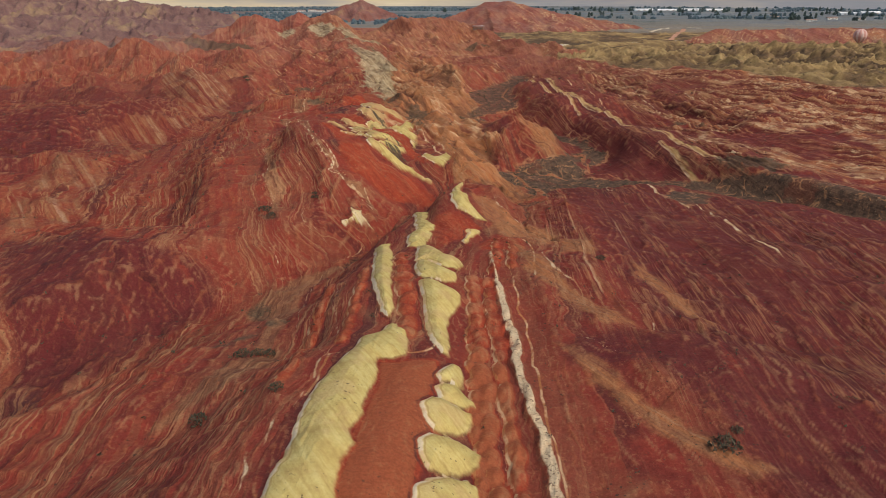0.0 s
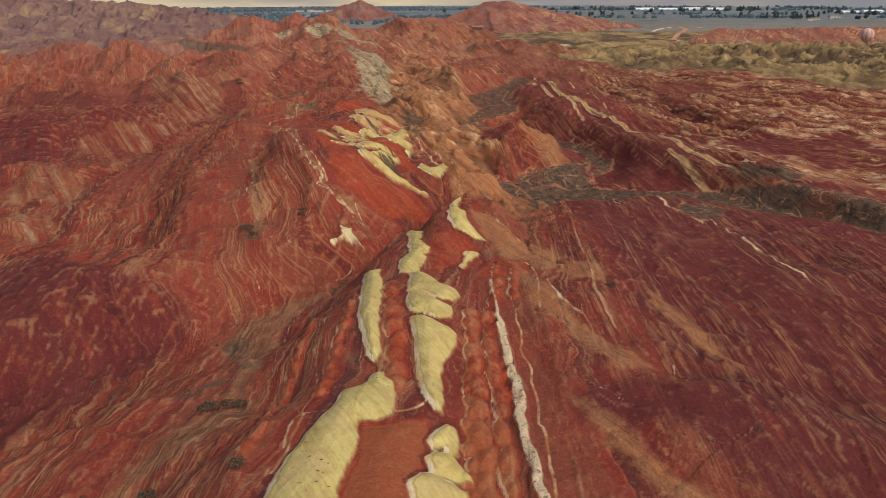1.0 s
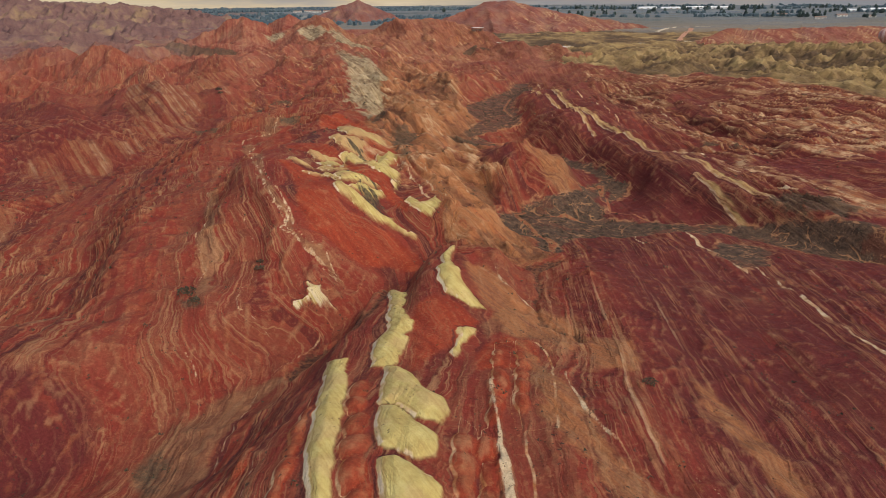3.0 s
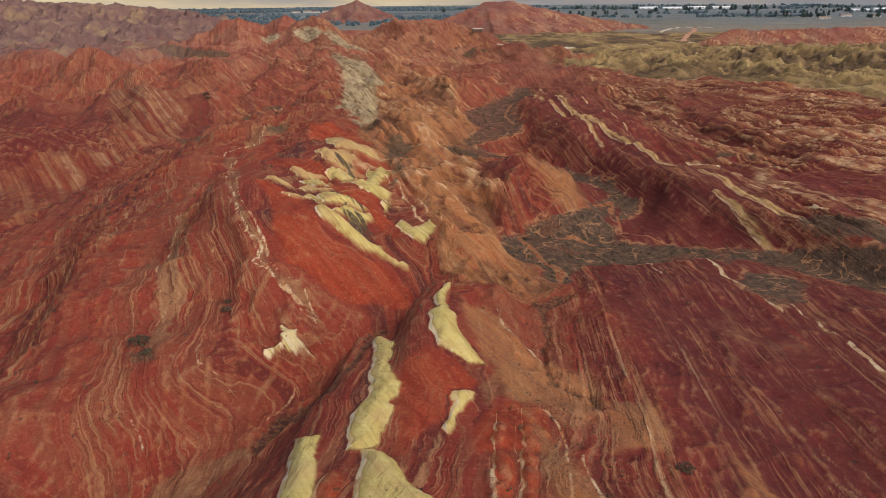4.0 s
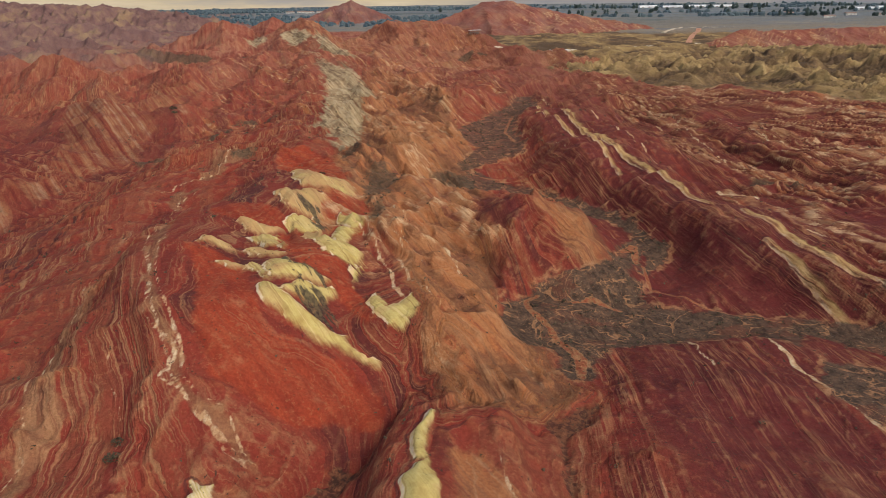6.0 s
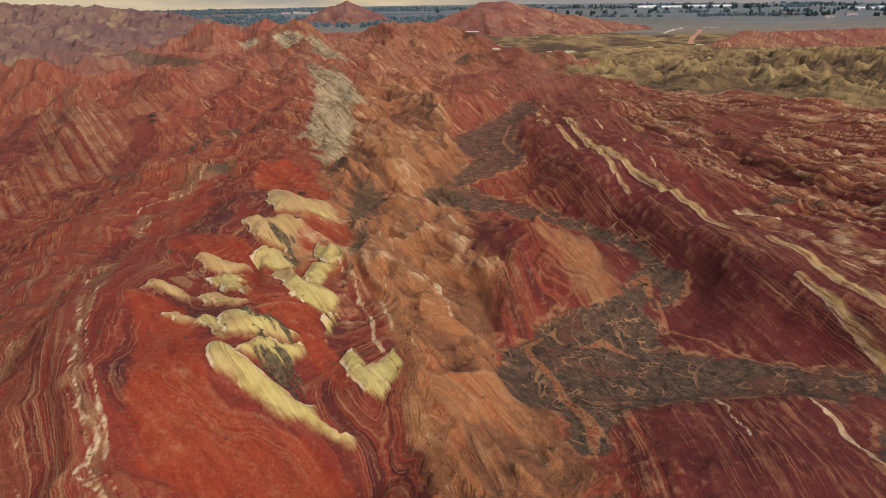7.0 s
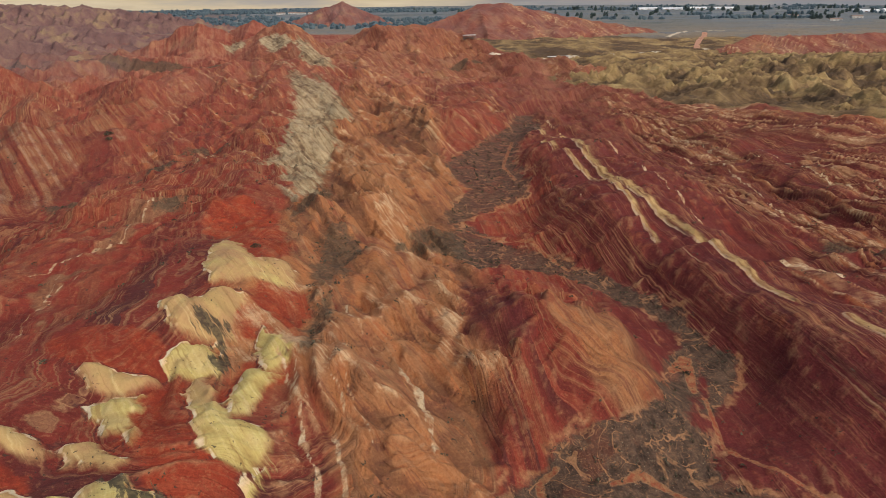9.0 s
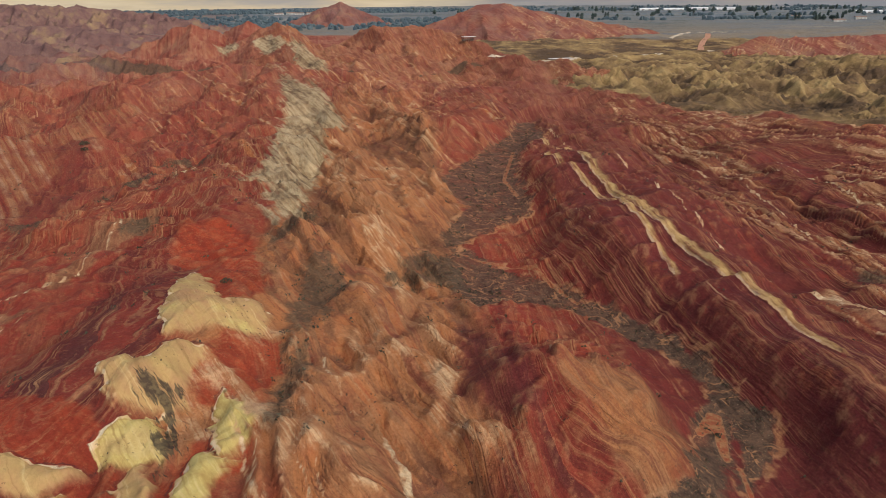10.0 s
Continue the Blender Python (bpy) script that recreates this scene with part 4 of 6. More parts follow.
outcrop("lichen", [(-20.2, 180.1), (-17.7, 180.4), (-14.1, 179.0), (-11.5, 178.3), (-12.6, 177.3), (-15.0, 177.0), (-17.9, 178.3)])
outcrop("lichen", [(-16.4, 173.9), (-14.4, 174.9), (-10.8, 177.6), (-13.5, 174.9), (-15.8, 173.5)])
outcrop("lichen", [(-15.5, 172.3), (-12.6, 174.5), (-11.6, 173.3), (-8.9, 169.9), (-9.9, 169.4), (-12.2, 169.8), (-13.6, 171.0)])
vivid([(-32.5, 180.6), (-26.9, 180.6), (-17.9, 164.3), (-13.3, 164.3), (-6.2, 164.1), (-1.8, 159.0), (-2.4, 155.8), (-7.8, 156.4), (-12.0, 154.2), (-16.2, 154.0), (-21.0, 154.3), (-25.1, 159.2), (-26.5, 167.3)])
vivid([(-19.8, 218.8), (-18.5, 227.6), (-17.2, 231.1), (-12.4, 231.4), (-9.6, 224.1), (-12.5, 216.0), (-17.0, 214.3), (-18.6, 213.3)])
vivid([(-45.0, 281.4), (-38.7, 283.7), (-28.9, 275.6), (-17.6, 246.9), (-21.6, 237.6), (-32.7, 258.4), (-36.7, 258.9)])
vivid([(-23.4, 197.0), (-20.5, 199.4), (-13.6, 185.1), (-9.2, 183.8), (-8.7, 180.2), (-3.7, 172.9), (-4.7, 171.3), (-9.9, 176.0), (-10.8, 177.9), (-15.7, 180.0), (-20.0, 187.6)])
vivid([(-36.8, 202.4), (-34.5, 207.2), (-25.8, 207.3), (-24.2, 204.4), (-28.7, 200.4), (-32.3, 199.2)])
vivid([(-35.3, 206.0), (-28.3, 207.2), (-24.2, 205.0), (-23.0, 200.8), (-28.6, 198.0), (-33.8, 200.3)])
vivid([(-21.3, 186.8), (-23.0, 192.7), (-22.0, 197.3), (-15.4, 199.3), (-14.8, 206.8), (-9.4, 206.5), (-9.2, 202.5), (-12.6, 196.3), (-19.1, 195.9), (-19.0, 191.9), (-15.4, 184.9), (-20.5, 185.3)])
vivid([(-7.0, 64.5), (-5.4, 64.5), (-1.1, 66.8), (-0.8, 64.3), (-1.2, 60.2), (-2.4, 56.9), (-1.0, 52.9), (-2.4, 50.8), (-2.5, 44.8), (-2.2, 40.5), (-8.2, 38.7), (-8.4, 43.8), (-7.7, 47.7), (-7.5, 52.4), (-6.7, 58.1)], orange=1)
vivid([(-1.4, 126.9), (1.3, 129.2), (7.5, 125.0), (5.0, 118.0), (1.7, 114.5), (-0.9, 108.9), (-1.7, 119.7)])
vivid([(6.9, 112.8), (8.4, 118.1), (11.3, 120.9), (14.5, 119.7), (15.3, 115.6), (14.5, 110.9), (6.8, 110.2)])
outcrop("amber", [(5.9, 143.1), (9.9, 143.3), (13.2, 136.9), (17.8, 132.7), (23.6, 127.7), (23.2, 120.9), (18.4, 115.4), (15.6, 119.7), (11.1, 121.8), (9.6, 127.8), (7.8, 132.4)])
outcrop("amber", [(22.9, 122.2), (29.0, 121.7), (29.5, 116.3), (27.9, 111.9), (21.2, 111.1)])
outcrop("amber", [(14.8, 73.6), (17.9, 71.1), (21.4, 63.5), (24.8, 58.2), (28.2, 53.4), (32.0, 50.6), (28.9, 48.7), (25.5, 51.9), (21.5, 56.8), (17.8, 64.1)])
outcrop("amber", [(12.8, 121.0), (17.5, 107.4), (19.9, 93.5), (25.4, 86.8), (27.6, 82.4), (21.9, 79.3), (17.5, 89.6), (13.4, 98.6)])
outcrop("amber", [(23.4, 218.5), (28.3, 223.9), (33.9, 223.5), (38.9, 219.6), (37.6, 212.0), (34.2, 211.9), (29.3, 213.0)])
outcrop("amber", [(-24.1, 366.5), (-17.8, 381.7), (-3.2, 342.9), (12.2, 321.6), (18.2, 314.0), (13.3, 298.6), (1.1, 265.0), (-6.4, 274.0), (-16.7, 303.1)])
outcrop("umber", [(-49.9, 182.0), (-47.8, 183.4), (-42.9, 164.3), (-39.6, 153.8), (-36.9, 149.2), (-36.7, 143.6), (-35.2, 135.3), (-34.5, 129.5), (-36.0, 130.8), (-37.7, 137.8), (-39.4, 144.8), (-43.0, 152.7), (-43.8, 160.4), (-47.9, 174.1)])
outcrop("umber", [(-54.9, 236.6), (-36.1, 179.6), (-33.8, 169.4), (-30.0, 161.9), (-26.4, 157.7), (-24.7, 152.8), (-19.1, 150.4), (-16.1, 148.0), (-14.8, 147.2), (-17.7, 146.0), (-19.6, 148.6), (-22.3, 150.2), (-26.2, 152.9), (-27.5, 157.8), (-30.4, 159.7), (-32.9, 165.0), (-37.5, 176.9)])
outcrop("umber", [(-29.1, 63.5), (-27.2, 71.6), (-21.8, 78.6), (-21.2, 73.0), (-24.6, 64.0), (-28.0, 60.5), (-30.1, 55.2), (-27.7, 43.8), (-28.5, 44.4), (-30.5, 56.1)])
outcrop("umber", [(-33.8, 101.2), (-28.2, 118.4), (-19.4, 121.1), (-23.5, 114.0), (-24.8, 102.8), (-23.2, 86.7), (-22.8, 79.9), (-24.1, 76.8), (-25.5, 76.3), (-25.4, 85.9)])
outcrop("umber", [(-62.1, 280.3), (-59.3, 292.3), (-53.3, 292.5), (-49.8, 281.2), (-55.8, 277.2), (-52.8, 260.7), (-53.1, 250.4), (-55.1, 246.7), (-57.0, 258.2)])
outcrop("umber", [(-52.3, 241.3), (-55.4, 238.3), (-53.8, 229.4), (-39.0, 206.0), (-57.8, 233.5), (-59.8, 242.7)])
outcrop("peach", [(-107.5, 168.4), (-110.2, 183.0), (-108.8, 193.7), (-96.3, 181.0), (-90.8, 176.2), (-89.6, 162.7), (-98.3, 164.5), (-100.6, 154.7)])
outcrop("peach", [(-124.5, 227.0), (-120.9, 241.1), (-118.7, 253.6), (-110.1, 258.7), (-109.9, 291.2), (-104.1, 302.5), (-103.2, 270.6), (-104.9, 245.2), (-94.5, 202.5), (-94.1, 193.4), (-113.4, 225.6)])
outcrop("peach", [(-100.8, 143.1), (-99.8, 154.5), (-90.3, 156.8), (-82.2, 144.2), (-84.2, 135.6), (-89.3, 130.3), (-88.6, 123.9)])
outcrop("peach", [(-142.6, 367.3), (-158.1, 424.6), (-126.7, 359.6), (-114.7, 360.9), (-101.6, 312.4), (-106.6, 288.2), (-111.9, 278.6), (-134.1, 343.5)])
outcrop("peach", [(-142.1, 444.2), (-133.0, 440.9), (-123.5, 433.0), (-120.4, 451.1), (-109.1, 400.0), (-121.6, 422.1), (-112.1, 359.1), (-116.7, 356.8), (-144.8, 453.4)])
outcrop("peach", [(-153.3, 366.8), (-163.5, 406.0), (-127.7, 387.7), (-109.7, 352.9), (-121.8, 344.1), (-124.0, 331.8), (-107.9, 307.8), (-107.5, 292.7), (-131.3, 325.3)])
outcrop("peach", [(-130.9, 354.0), (-126.0, 363.4), (-116.9, 361.2), (-114.6, 353.6), (-123.0, 338.8)])
outcrop("peach", [(-150.8, 446.7), (-152.3, 458.9), (-136.4, 441.6), (-100.9, 369.9), (-102.6, 365.0), (-122.8, 385.3)])
outcrop("shale", [(-73.1, 507.8), (-61.4, 472.5), (-49.1, 460.6), (-34.2, 430.5), (-26.1, 408.1), (-29.7, 374.7), (-24.6, 360.0), (-23.2, 325.0), (-20.1, 290.5), (-23.1, 280.6), (-27.6, 289.6), (-33.0, 309.4), (-40.3, 319.4), (-37.4, 328.2), (-40.6, 357.6), (-51.0, 415.3), (-58.9, 451.2)])
outcrop("shale", [(-100.8, 664.5), (-99.9, 685.9), (-91.9, 677.8), (-65.5, 617.2), (-48.4, 502.2), (-58.1, 499.5), (-92.7, 643.7)])
outcrop("brush", [(78.8, 187.1), (89.5, 194.8), (95.1, 185.6), (95.0, 175.4), (85.9, 175.6), (79.9, 182.9)])
outcrop("brush", [(-13.9, 261.8), (-10.2, 267.3), (-2.5, 247.3), (1.3, 248.1), (-5.5, 247.4), (-9.6, 241.4), (-8.9, 223.5), (-12.1, 231.3), (-13.9, 244.9)])
outcrop("brush", [(-23.6, 271.2), (-18.9, 299.1), (-15.2, 285.0), (-17.7, 271.0), (-20.9, 264.8)])
outcrop("brush", [(3.2, 268.3), (7.8, 279.7), (12.9, 284.4), (16.4, 273.3), (14.2, 249.9), (11.4, 268.0), (6.7, 266.7)])
outcrop("brush", [(-57.3, 281.5), (-57.9, 292.0), (-50.5, 286.8), (-49.7, 280.6), (-55.1, 278.4)])
outcrop("brush", [(-10.9, 224.5), (-7.4, 230.9), (-5.8, 226.1), (-6.3, 206.3), (-9.0, 206.2)])
outcrop("brush", [(-14.1, 258.4), (-8.7, 261.1), (-6.1, 245.7), (-10.6, 229.7)])
outcrop("brush", [(-35.0, 102.5), (-29.0, 103.6), (-29.5, 95.6), (-32.9, 98.8)])
outcrop("brush", [(-38.0, 131.7), (-35.5, 132.1), (-33.6, 129.6), (-36.7, 129.2)])
outcrop("wash", [(14.9, 189.5), (16.7, 194.1), (21.7, 199.7), (23.8, 204.1), (28.9, 206.2), (33.7, 207.3), (39.3, 210.7), (46.1, 226.7), (51.0, 232.0), (51.1, 225.1), (48.3, 218.7), (43.4, 209.2), (46.2, 208.3), (44.5, 203.7), (44.7, 199.6), (48.8, 196.7), (55.9, 195.4), (61.0, 192.2), (64.4, 188.4), (67.5, 185.8), (60.8, 176.0), (58.9, 179.6), (53.8, 183.1), (46.5, 183.3), (39.0, 183.0), (32.0, 177.8), (29.2, 174.9), (27.1, 169.2), (24.4, 168.7), (22.4, 171.3), (22.9, 177.6), (19.9, 176.7), (15.7, 176.2), (14.6, 180.9)])
outcrop("wash", [(13.0, 288.5), (18.4, 288.2), (25.4, 278.1), (35.3, 269.7), (44.1, 257.7), (50.4, 246.8), (52.7, 239.2), (55.0, 230.7), (56.9, 225.0), (55.5, 221.4), (47.8, 212.8), (45.6, 211.4), (51.0, 222.5), (50.5, 232.6), (48.7, 241.0), (42.2, 249.8), (34.8, 260.1), (27.4, 263.8), (17.2, 249.6), (12.6, 269.2)])
outcrop("wash", [(10.7, 338.5), (22.6, 366.9), (38.6, 408.3), (52.1, 422.7), (51.0, 400.4), (39.3, 375.6), (33.5, 341.3), (35.6, 318.1), (33.0, 309.0), (23.3, 300.0), (15.8, 292.1), (11.7, 288.5), (10.4, 295.0), (18.2, 314.0), (13.7, 320.7)])
outcrop("wash", [(62.6, 172.3), (69.0, 170.9), (71.5, 166.4), (64.1, 155.1), (58.8, 153.7), (58.5, 160.0), (58.5, 166.2)])
outcrop("gully", [(18.0, 156.4), (21.9, 158.5), (26.1, 161.2), (24.2, 155.9), (20.6, 152.9), (19.8, 142.9), (17.7, 134.6), (17.5, 127.0), (22.4, 125.0), (22.6, 120.9), (21.7, 121.0), (21.6, 124.3), (17.0, 125.8), (17.0, 134.5), (18.8, 142.8), (19.6, 152.0)])
outcrop("gully", [(-1.3, 145.5), (-7.0, 151.3), (-8.6, 139.3), (-9.5, 130.8), (-14.1, 133.6), (-18.5, 130.2), (-20.4, 121.1), (-18.9, 118.7), (-16.8, 126.8), (-10.2, 123.3), (-8.4, 130.2), (-7.0, 138.6), (-4.4, 143.7)])
outcrop("maroon", [(-86.9, 122.9), (-53.6, 111.0), (-43.4, 109.5), (-39.6, 102.5), (-44.2, 92.8), (-47.7, 82.9), (-51.4, 75.0), (-55.9, 75.8)])
outcrop("maroon", [(26.4, 74.1), (35.8, 72.5), (39.7, 62.1), (42.5, 58.4), (46.6, 55.3), (39.4, 44.3), (31.3, 45.1), (31.3, 52.8), (29.9, 59.3), (26.3, 67.2)])
outcrop("maroon", [(15.9, 72.7), (23.7, 77.8), (28.1, 73.8), (31.4, 68.7), (16.2, 69.8)])
outcrop("maroon", [(58.4, 227.6), (63.9, 219.6), (67.3, 210.9), (62.1, 200.1), (46.3, 202.6), (48.8, 213.2), (56.9, 221.0)])
outcrop("maroon", [(13.9, 240.2), (21.3, 219.6), (22.2, 214.8), (18.6, 214.4), (13.1, 219.8)])
outcrop("maroon", [(-168.5, 252.3), (-172.7, 321.8), (-163.9, 372.9), (-115.0, 257.5), (-121.3, 242.3), (-123.3, 207.7), (-116.0, 177.3), (-117.0, 169.1)])
outcrop("orange", [(-9.0, 218.2), (-7.1, 250.2), (5.5, 243.7), (12.2, 227.7), (14.3, 209.5), (16.1, 196.9), (14.1, 186.7), (22.4, 175.1), (20.9, 167.3), (4.1, 164.8), (2.8, 169.4), (2.3, 177.9), (-1.4, 189.3)])
outcrop("orange", [(-21.2, 260.8), (-31.9, 375.2), (-12.0, 415.8), (12.2, 337.6), (18.0, 297.1), (5.1, 270.6), (-9.7, 251.4)])
outcrop("orange", [(5.8, 191.9), (17.2, 186.5), (24.5, 162.9), (17.0, 156.2), (6.9, 149.7), (4.5, 170.8)])
outcrop("maroon", [(59.0, 237.9), (62.5, 214.2), (68.7, 196.6), (71.7, 187.7), (66.4, 191.8), (59.7, 198.1), (57.1, 218.1), (57.0, 230.6)])
outcrop("amber", [(35.3, 115.5), (38.3, 106.6), (40.4, 94.9), (38.7, 82.4), (36.3, 85.1), (35.2, 94.9), (33.7, 105.3)])
outcrop("umber", [(10.3, 127.8), (14.0, 131.0), (15.2, 124.5), (12.8, 121.1), (10.4, 121.8), (8.5, 119.9), (8.1, 123.5)])
seam([(-58.2, 244.9, 0.4), (-53.4, 224.7, 0.5), (-38.3, 178.5, 0.5), (-34.0, 169.5, 0.5), (-32.3, 162.0, 0.5), (-30.2, 159.7, 0.6), (-27.4, 158.3, 0.8), (-26.5, 155.9, 0.6), (-27.1, 153.2, 0.5), (-24.1, 151.4, 0.6), (-21.5, 150.1, 0.6), (-19.6, 148.1, 0.7), (-18.2, 146.9, 0.6), (-15.9, 146.7, 0.4)])
seam([(-37.9, 185.3, 0.4), (-34.9, 174.1, 0.4), (-31.5, 166.3, 0.5), (-28.3, 161.0, 0.7), (-26.4, 158.2, 0.8), (-25.1, 153.8, 0.5), (-22.7, 152.0, 0.5), (-19.4, 150.7, 0.6), (-18.1, 149.5, 0.6), (-16.3, 147.9, 0.5), (-14.8, 147.4, 0.3)])
seam([(-48.1, 183.6, 0.4), (-50.2, 181.9, 0.5), (-47.0, 172.2, 0.4), (-43.7, 160.4, 0.5), (-43.0, 153.9, 0.4), (-41.2, 148.5, 0.4), (-38.5, 143.1, 0.3), (-37.9, 137.8, 0.3), (-35.6, 130.8, 0.2)])
seam([(-38.4, 164.1, 0.2), (-34.8, 157.1, 0.3), (-33.5, 153.9, 0.4), (-31.2, 150.5, 0.3), (-28.2, 143.2, 0.3)])
seam([(-28.8, 140.2, 0.3), (-30.3, 136.8, 0.4), (-29.9, 133.0, 0.5), (-28.9, 130.7, 0.5), (-26.1, 129.9, 0.3), (-23.6, 129.5, 0.3)])
seam([(-34.5, 121.2, 0.4), (-33.1, 119.8, 0.4), (-32.1, 118.4, 0.3)])
seam([(-57.1, 300.2, 0.5), (-59.6, 292.1, 0.7), (-58.1, 278.4, 0.8), (-54.0, 260.9, 0.7), (-54.8, 253.6, 0.9), (-56.8, 248.3, 0.7), (-60.3, 245.5, 0.8), (-61.6, 239.8, 0.6)])
seam([(-52.9, 241.7, 0.4), (-55.1, 236.2, 0.7), (-53.7, 229.4, 0.5)])
seam([(-9.0, 205.9, 0.5), (-6.2, 195.5, 0.6), (-4.4, 190.0, 0.8), (-2.7, 186.0, 0.9), (-1.6, 181.5, 1), (-0.2, 177.4, 1)])
seam([(-1.9, 193.1, 0.7), (-1.0, 189.2, 1), (0.5, 184.1, 0.8), (3.5, 182.2, 0.5), (5.3, 177.9, 0.6)])
seam([(4.4, 214.0, 0.9), (6.8, 205.6, 0.8), (8.7, 194.6, 0.5)])
seam([(-4.2, 202.8, 0.4), (-1.7, 198.0, 0.6), (0.8, 192.1, 0.4)])
seam([(-7.1, 238.2, 0.3), (-4.7, 225.5, 0.5), (-1.2, 218.8, 0.3)])
seam([(-6.0, 229.6, 0.3), (-4.3, 224.0, 0.5), (-1.8, 218.7, 0.4), (1.8, 216.4, 0.3)])
seam([(-2.6, 204.3, 0.5), (-1.5, 200.5, 0.7), (0.8, 195.6, 0.6), (2.4, 191.8, 0.5)])
seam([(4.2, 212.5, 1), (6.9, 207.7, 1.2), (8.3, 201.1, 0.9), (8.8, 196.1, 0.6)])
seam([(-11.5, 208.0, 0.8), (-9.2, 202.5, 0.8), (-6.2, 195.4, 0.7), (-4.8, 190.7, 0.8)])
seam([(-17.9, 135.6, 0.4), (-20.2, 125.2, 0.3), (-23.3, 119.3, 0.3), (-24.0, 103.8, 0.4), (-21.0, 83.8, 0.3)])
seam([(-16.5, 95.6, 0.25), (-15.9, 86.0, 0.35), (-13.5, 75.6, 0.2)])
seam([(-13.5, 67.5, 0.4), (-13.9, 64.5, 0.5), (-14.0, 60.6, 0.5)])
seam([(-14.4, 57.7, 0.4), (-14.6, 54.3, 0.5)])
seam([(-16.0, 52.2, 0.4), (-15.7, 50.0, 0.5), (-15.7, 47.9, 0.3)])
seam([(-15.2, 52.3, 0.4), (-15.9, 51.8, 0.5), (-16.0, 50.5, 0.3)])
seam([(-16.9, 46.9, 0.4), (-16.7, 44.5, 0.5), (-16.5, 41.2, 0.4)])
seam([(-37.2, 177.8, 0.5), (-31.6, 163.2, 0.6), (-26.3, 154.0, 0.6), (-21.8, 149.6, 0.7), (-16.4, 147.1, 0.4)])
seam([(11.4, 143.1, 0.5), (12.7, 136.5, 0.8), (16.0, 135.2, 0.9), (17.0, 132.5, 0.6)])
seam([(-11.9, 149.6, 0.3), (-13.2, 147.2, 0.3)])
seam([(17.6, 109.8, 0.5), (18.5, 101.3, 0.8), (19.9, 97.1, 0.7), (21.4, 94.2, 0.4)])
seam([(16.0, 76.8, 0.3), (18.8, 76.1, 0.4), (20.8, 73.5, 0.4), (21.6, 71.8, 0.3)])
seam([(16.2, 75.1, 0.3), (19.5, 75.5, 0.5), (21.3, 70.9, 0.4)])
seam([(27.4, 91.4, 0.3), (30.1, 85.7, 0.4), (28.3, 73.3, 0.3)])

Z, WHICH, NAMES = ground_height(X, Y)
BROAD = Z.copy()
dzx = np.gradient(Z, axis=1) / np.maximum(np.gradient(X, axis=1), 1e-3)
dzy = np.gradient(Z, axis=0) / np.gradient(Y, axis=0)
BEDS, PALE_ID, _ = bed(PALE_BEDS, X, Y)
BEDS = BEDS + 0.1 * smooth(X, 40, 46) * smooth(Y, 200, 230)
PALE = np.maximum(OUT["pale"], BEDS)
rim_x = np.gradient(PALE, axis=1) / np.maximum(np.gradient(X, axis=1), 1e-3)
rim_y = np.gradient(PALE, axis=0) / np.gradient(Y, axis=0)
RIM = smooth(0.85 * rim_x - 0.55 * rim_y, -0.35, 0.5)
PINK = PINK * smooth(-X + 0.25 * (Y - 190), 6, 20)
TAIL = np.where(BEDS > OUT["pale"], 0, TAIL)
WHITE_CUT = smooth(wave(X * 0.2, Y * 0.22, 33), -0.1, 0.5) * smooth(X, 35, 45)
REDL, REDL_ID = lobes(RED_LOBES, X, Y, 8)
WASH = np.maximum(bed(WASH_BEDS, X, Y)[0], OUT["wash"])
REDRIM = smooth(np.gradient(REDL, axis=1) / np.maximum(np.gradient(X, axis=1), 1e-3), -0.1, 0.5)
bent = X + (0.22 + 0.001 * Y) * fbm(X * 0.3, Y * 0.3, 3, 35)
CRUMBLE = bed(CRUMBLE_BEDS, bent, Y)[0]
WHITEB, WHITE_ID, _ = bed(WHITE_BEDS + CRUMBLE_BEDS + SEAMS, bent, Y)
SHALEB = np.maximum(bed(SHALE_BEDS, X, Y)[0], OUT["shale"])
SANDB, _, _ = bed(SAND_BEDS, X, Y)
SCRUBB = np.maximum(bed(SCRUB_BEDS, X, Y)[0], OUT["brush"])
dry = smooth(-WASH, -2, 3)

# sharp hills
FORM = np.full(X.shape, -1)
for i, (name, forms) in enumerate(FORMS.items()):
    for line, slope, rough in forms:
        reach = (max(p[2] for p in line) + 20) / slope
        rs = np.nonzero((rows_y > min(p[1] for p in line) - reach) & (rows_y < max(p[1] for p in line) + reach))[0]
        cut = slice(rs[0], rs[-1] + 1)
        x, y, z = X[cut], Y[cut], Z[cut]
        m = (x > min(p[0] for p in line) - reach) & (x < max(p[0] for p in line) + reach)
        x, y = x[m], y[m]
        d, (top,), _ = near(line, x, y)
        h = top - slope * d + rough * (ridged(x * 0.035, y * 0.035, 4, 100 + i) - 0.6) * smooth(d, 0, 25) + 0.3 * rough * fbm(x * 0.08, y * 0.08, 3, 140 + i)
        form = FORM[cut]
        form[m] = np.where(h > z[m], i, form[m])
        z[m] = np.maximum(z[m], h)

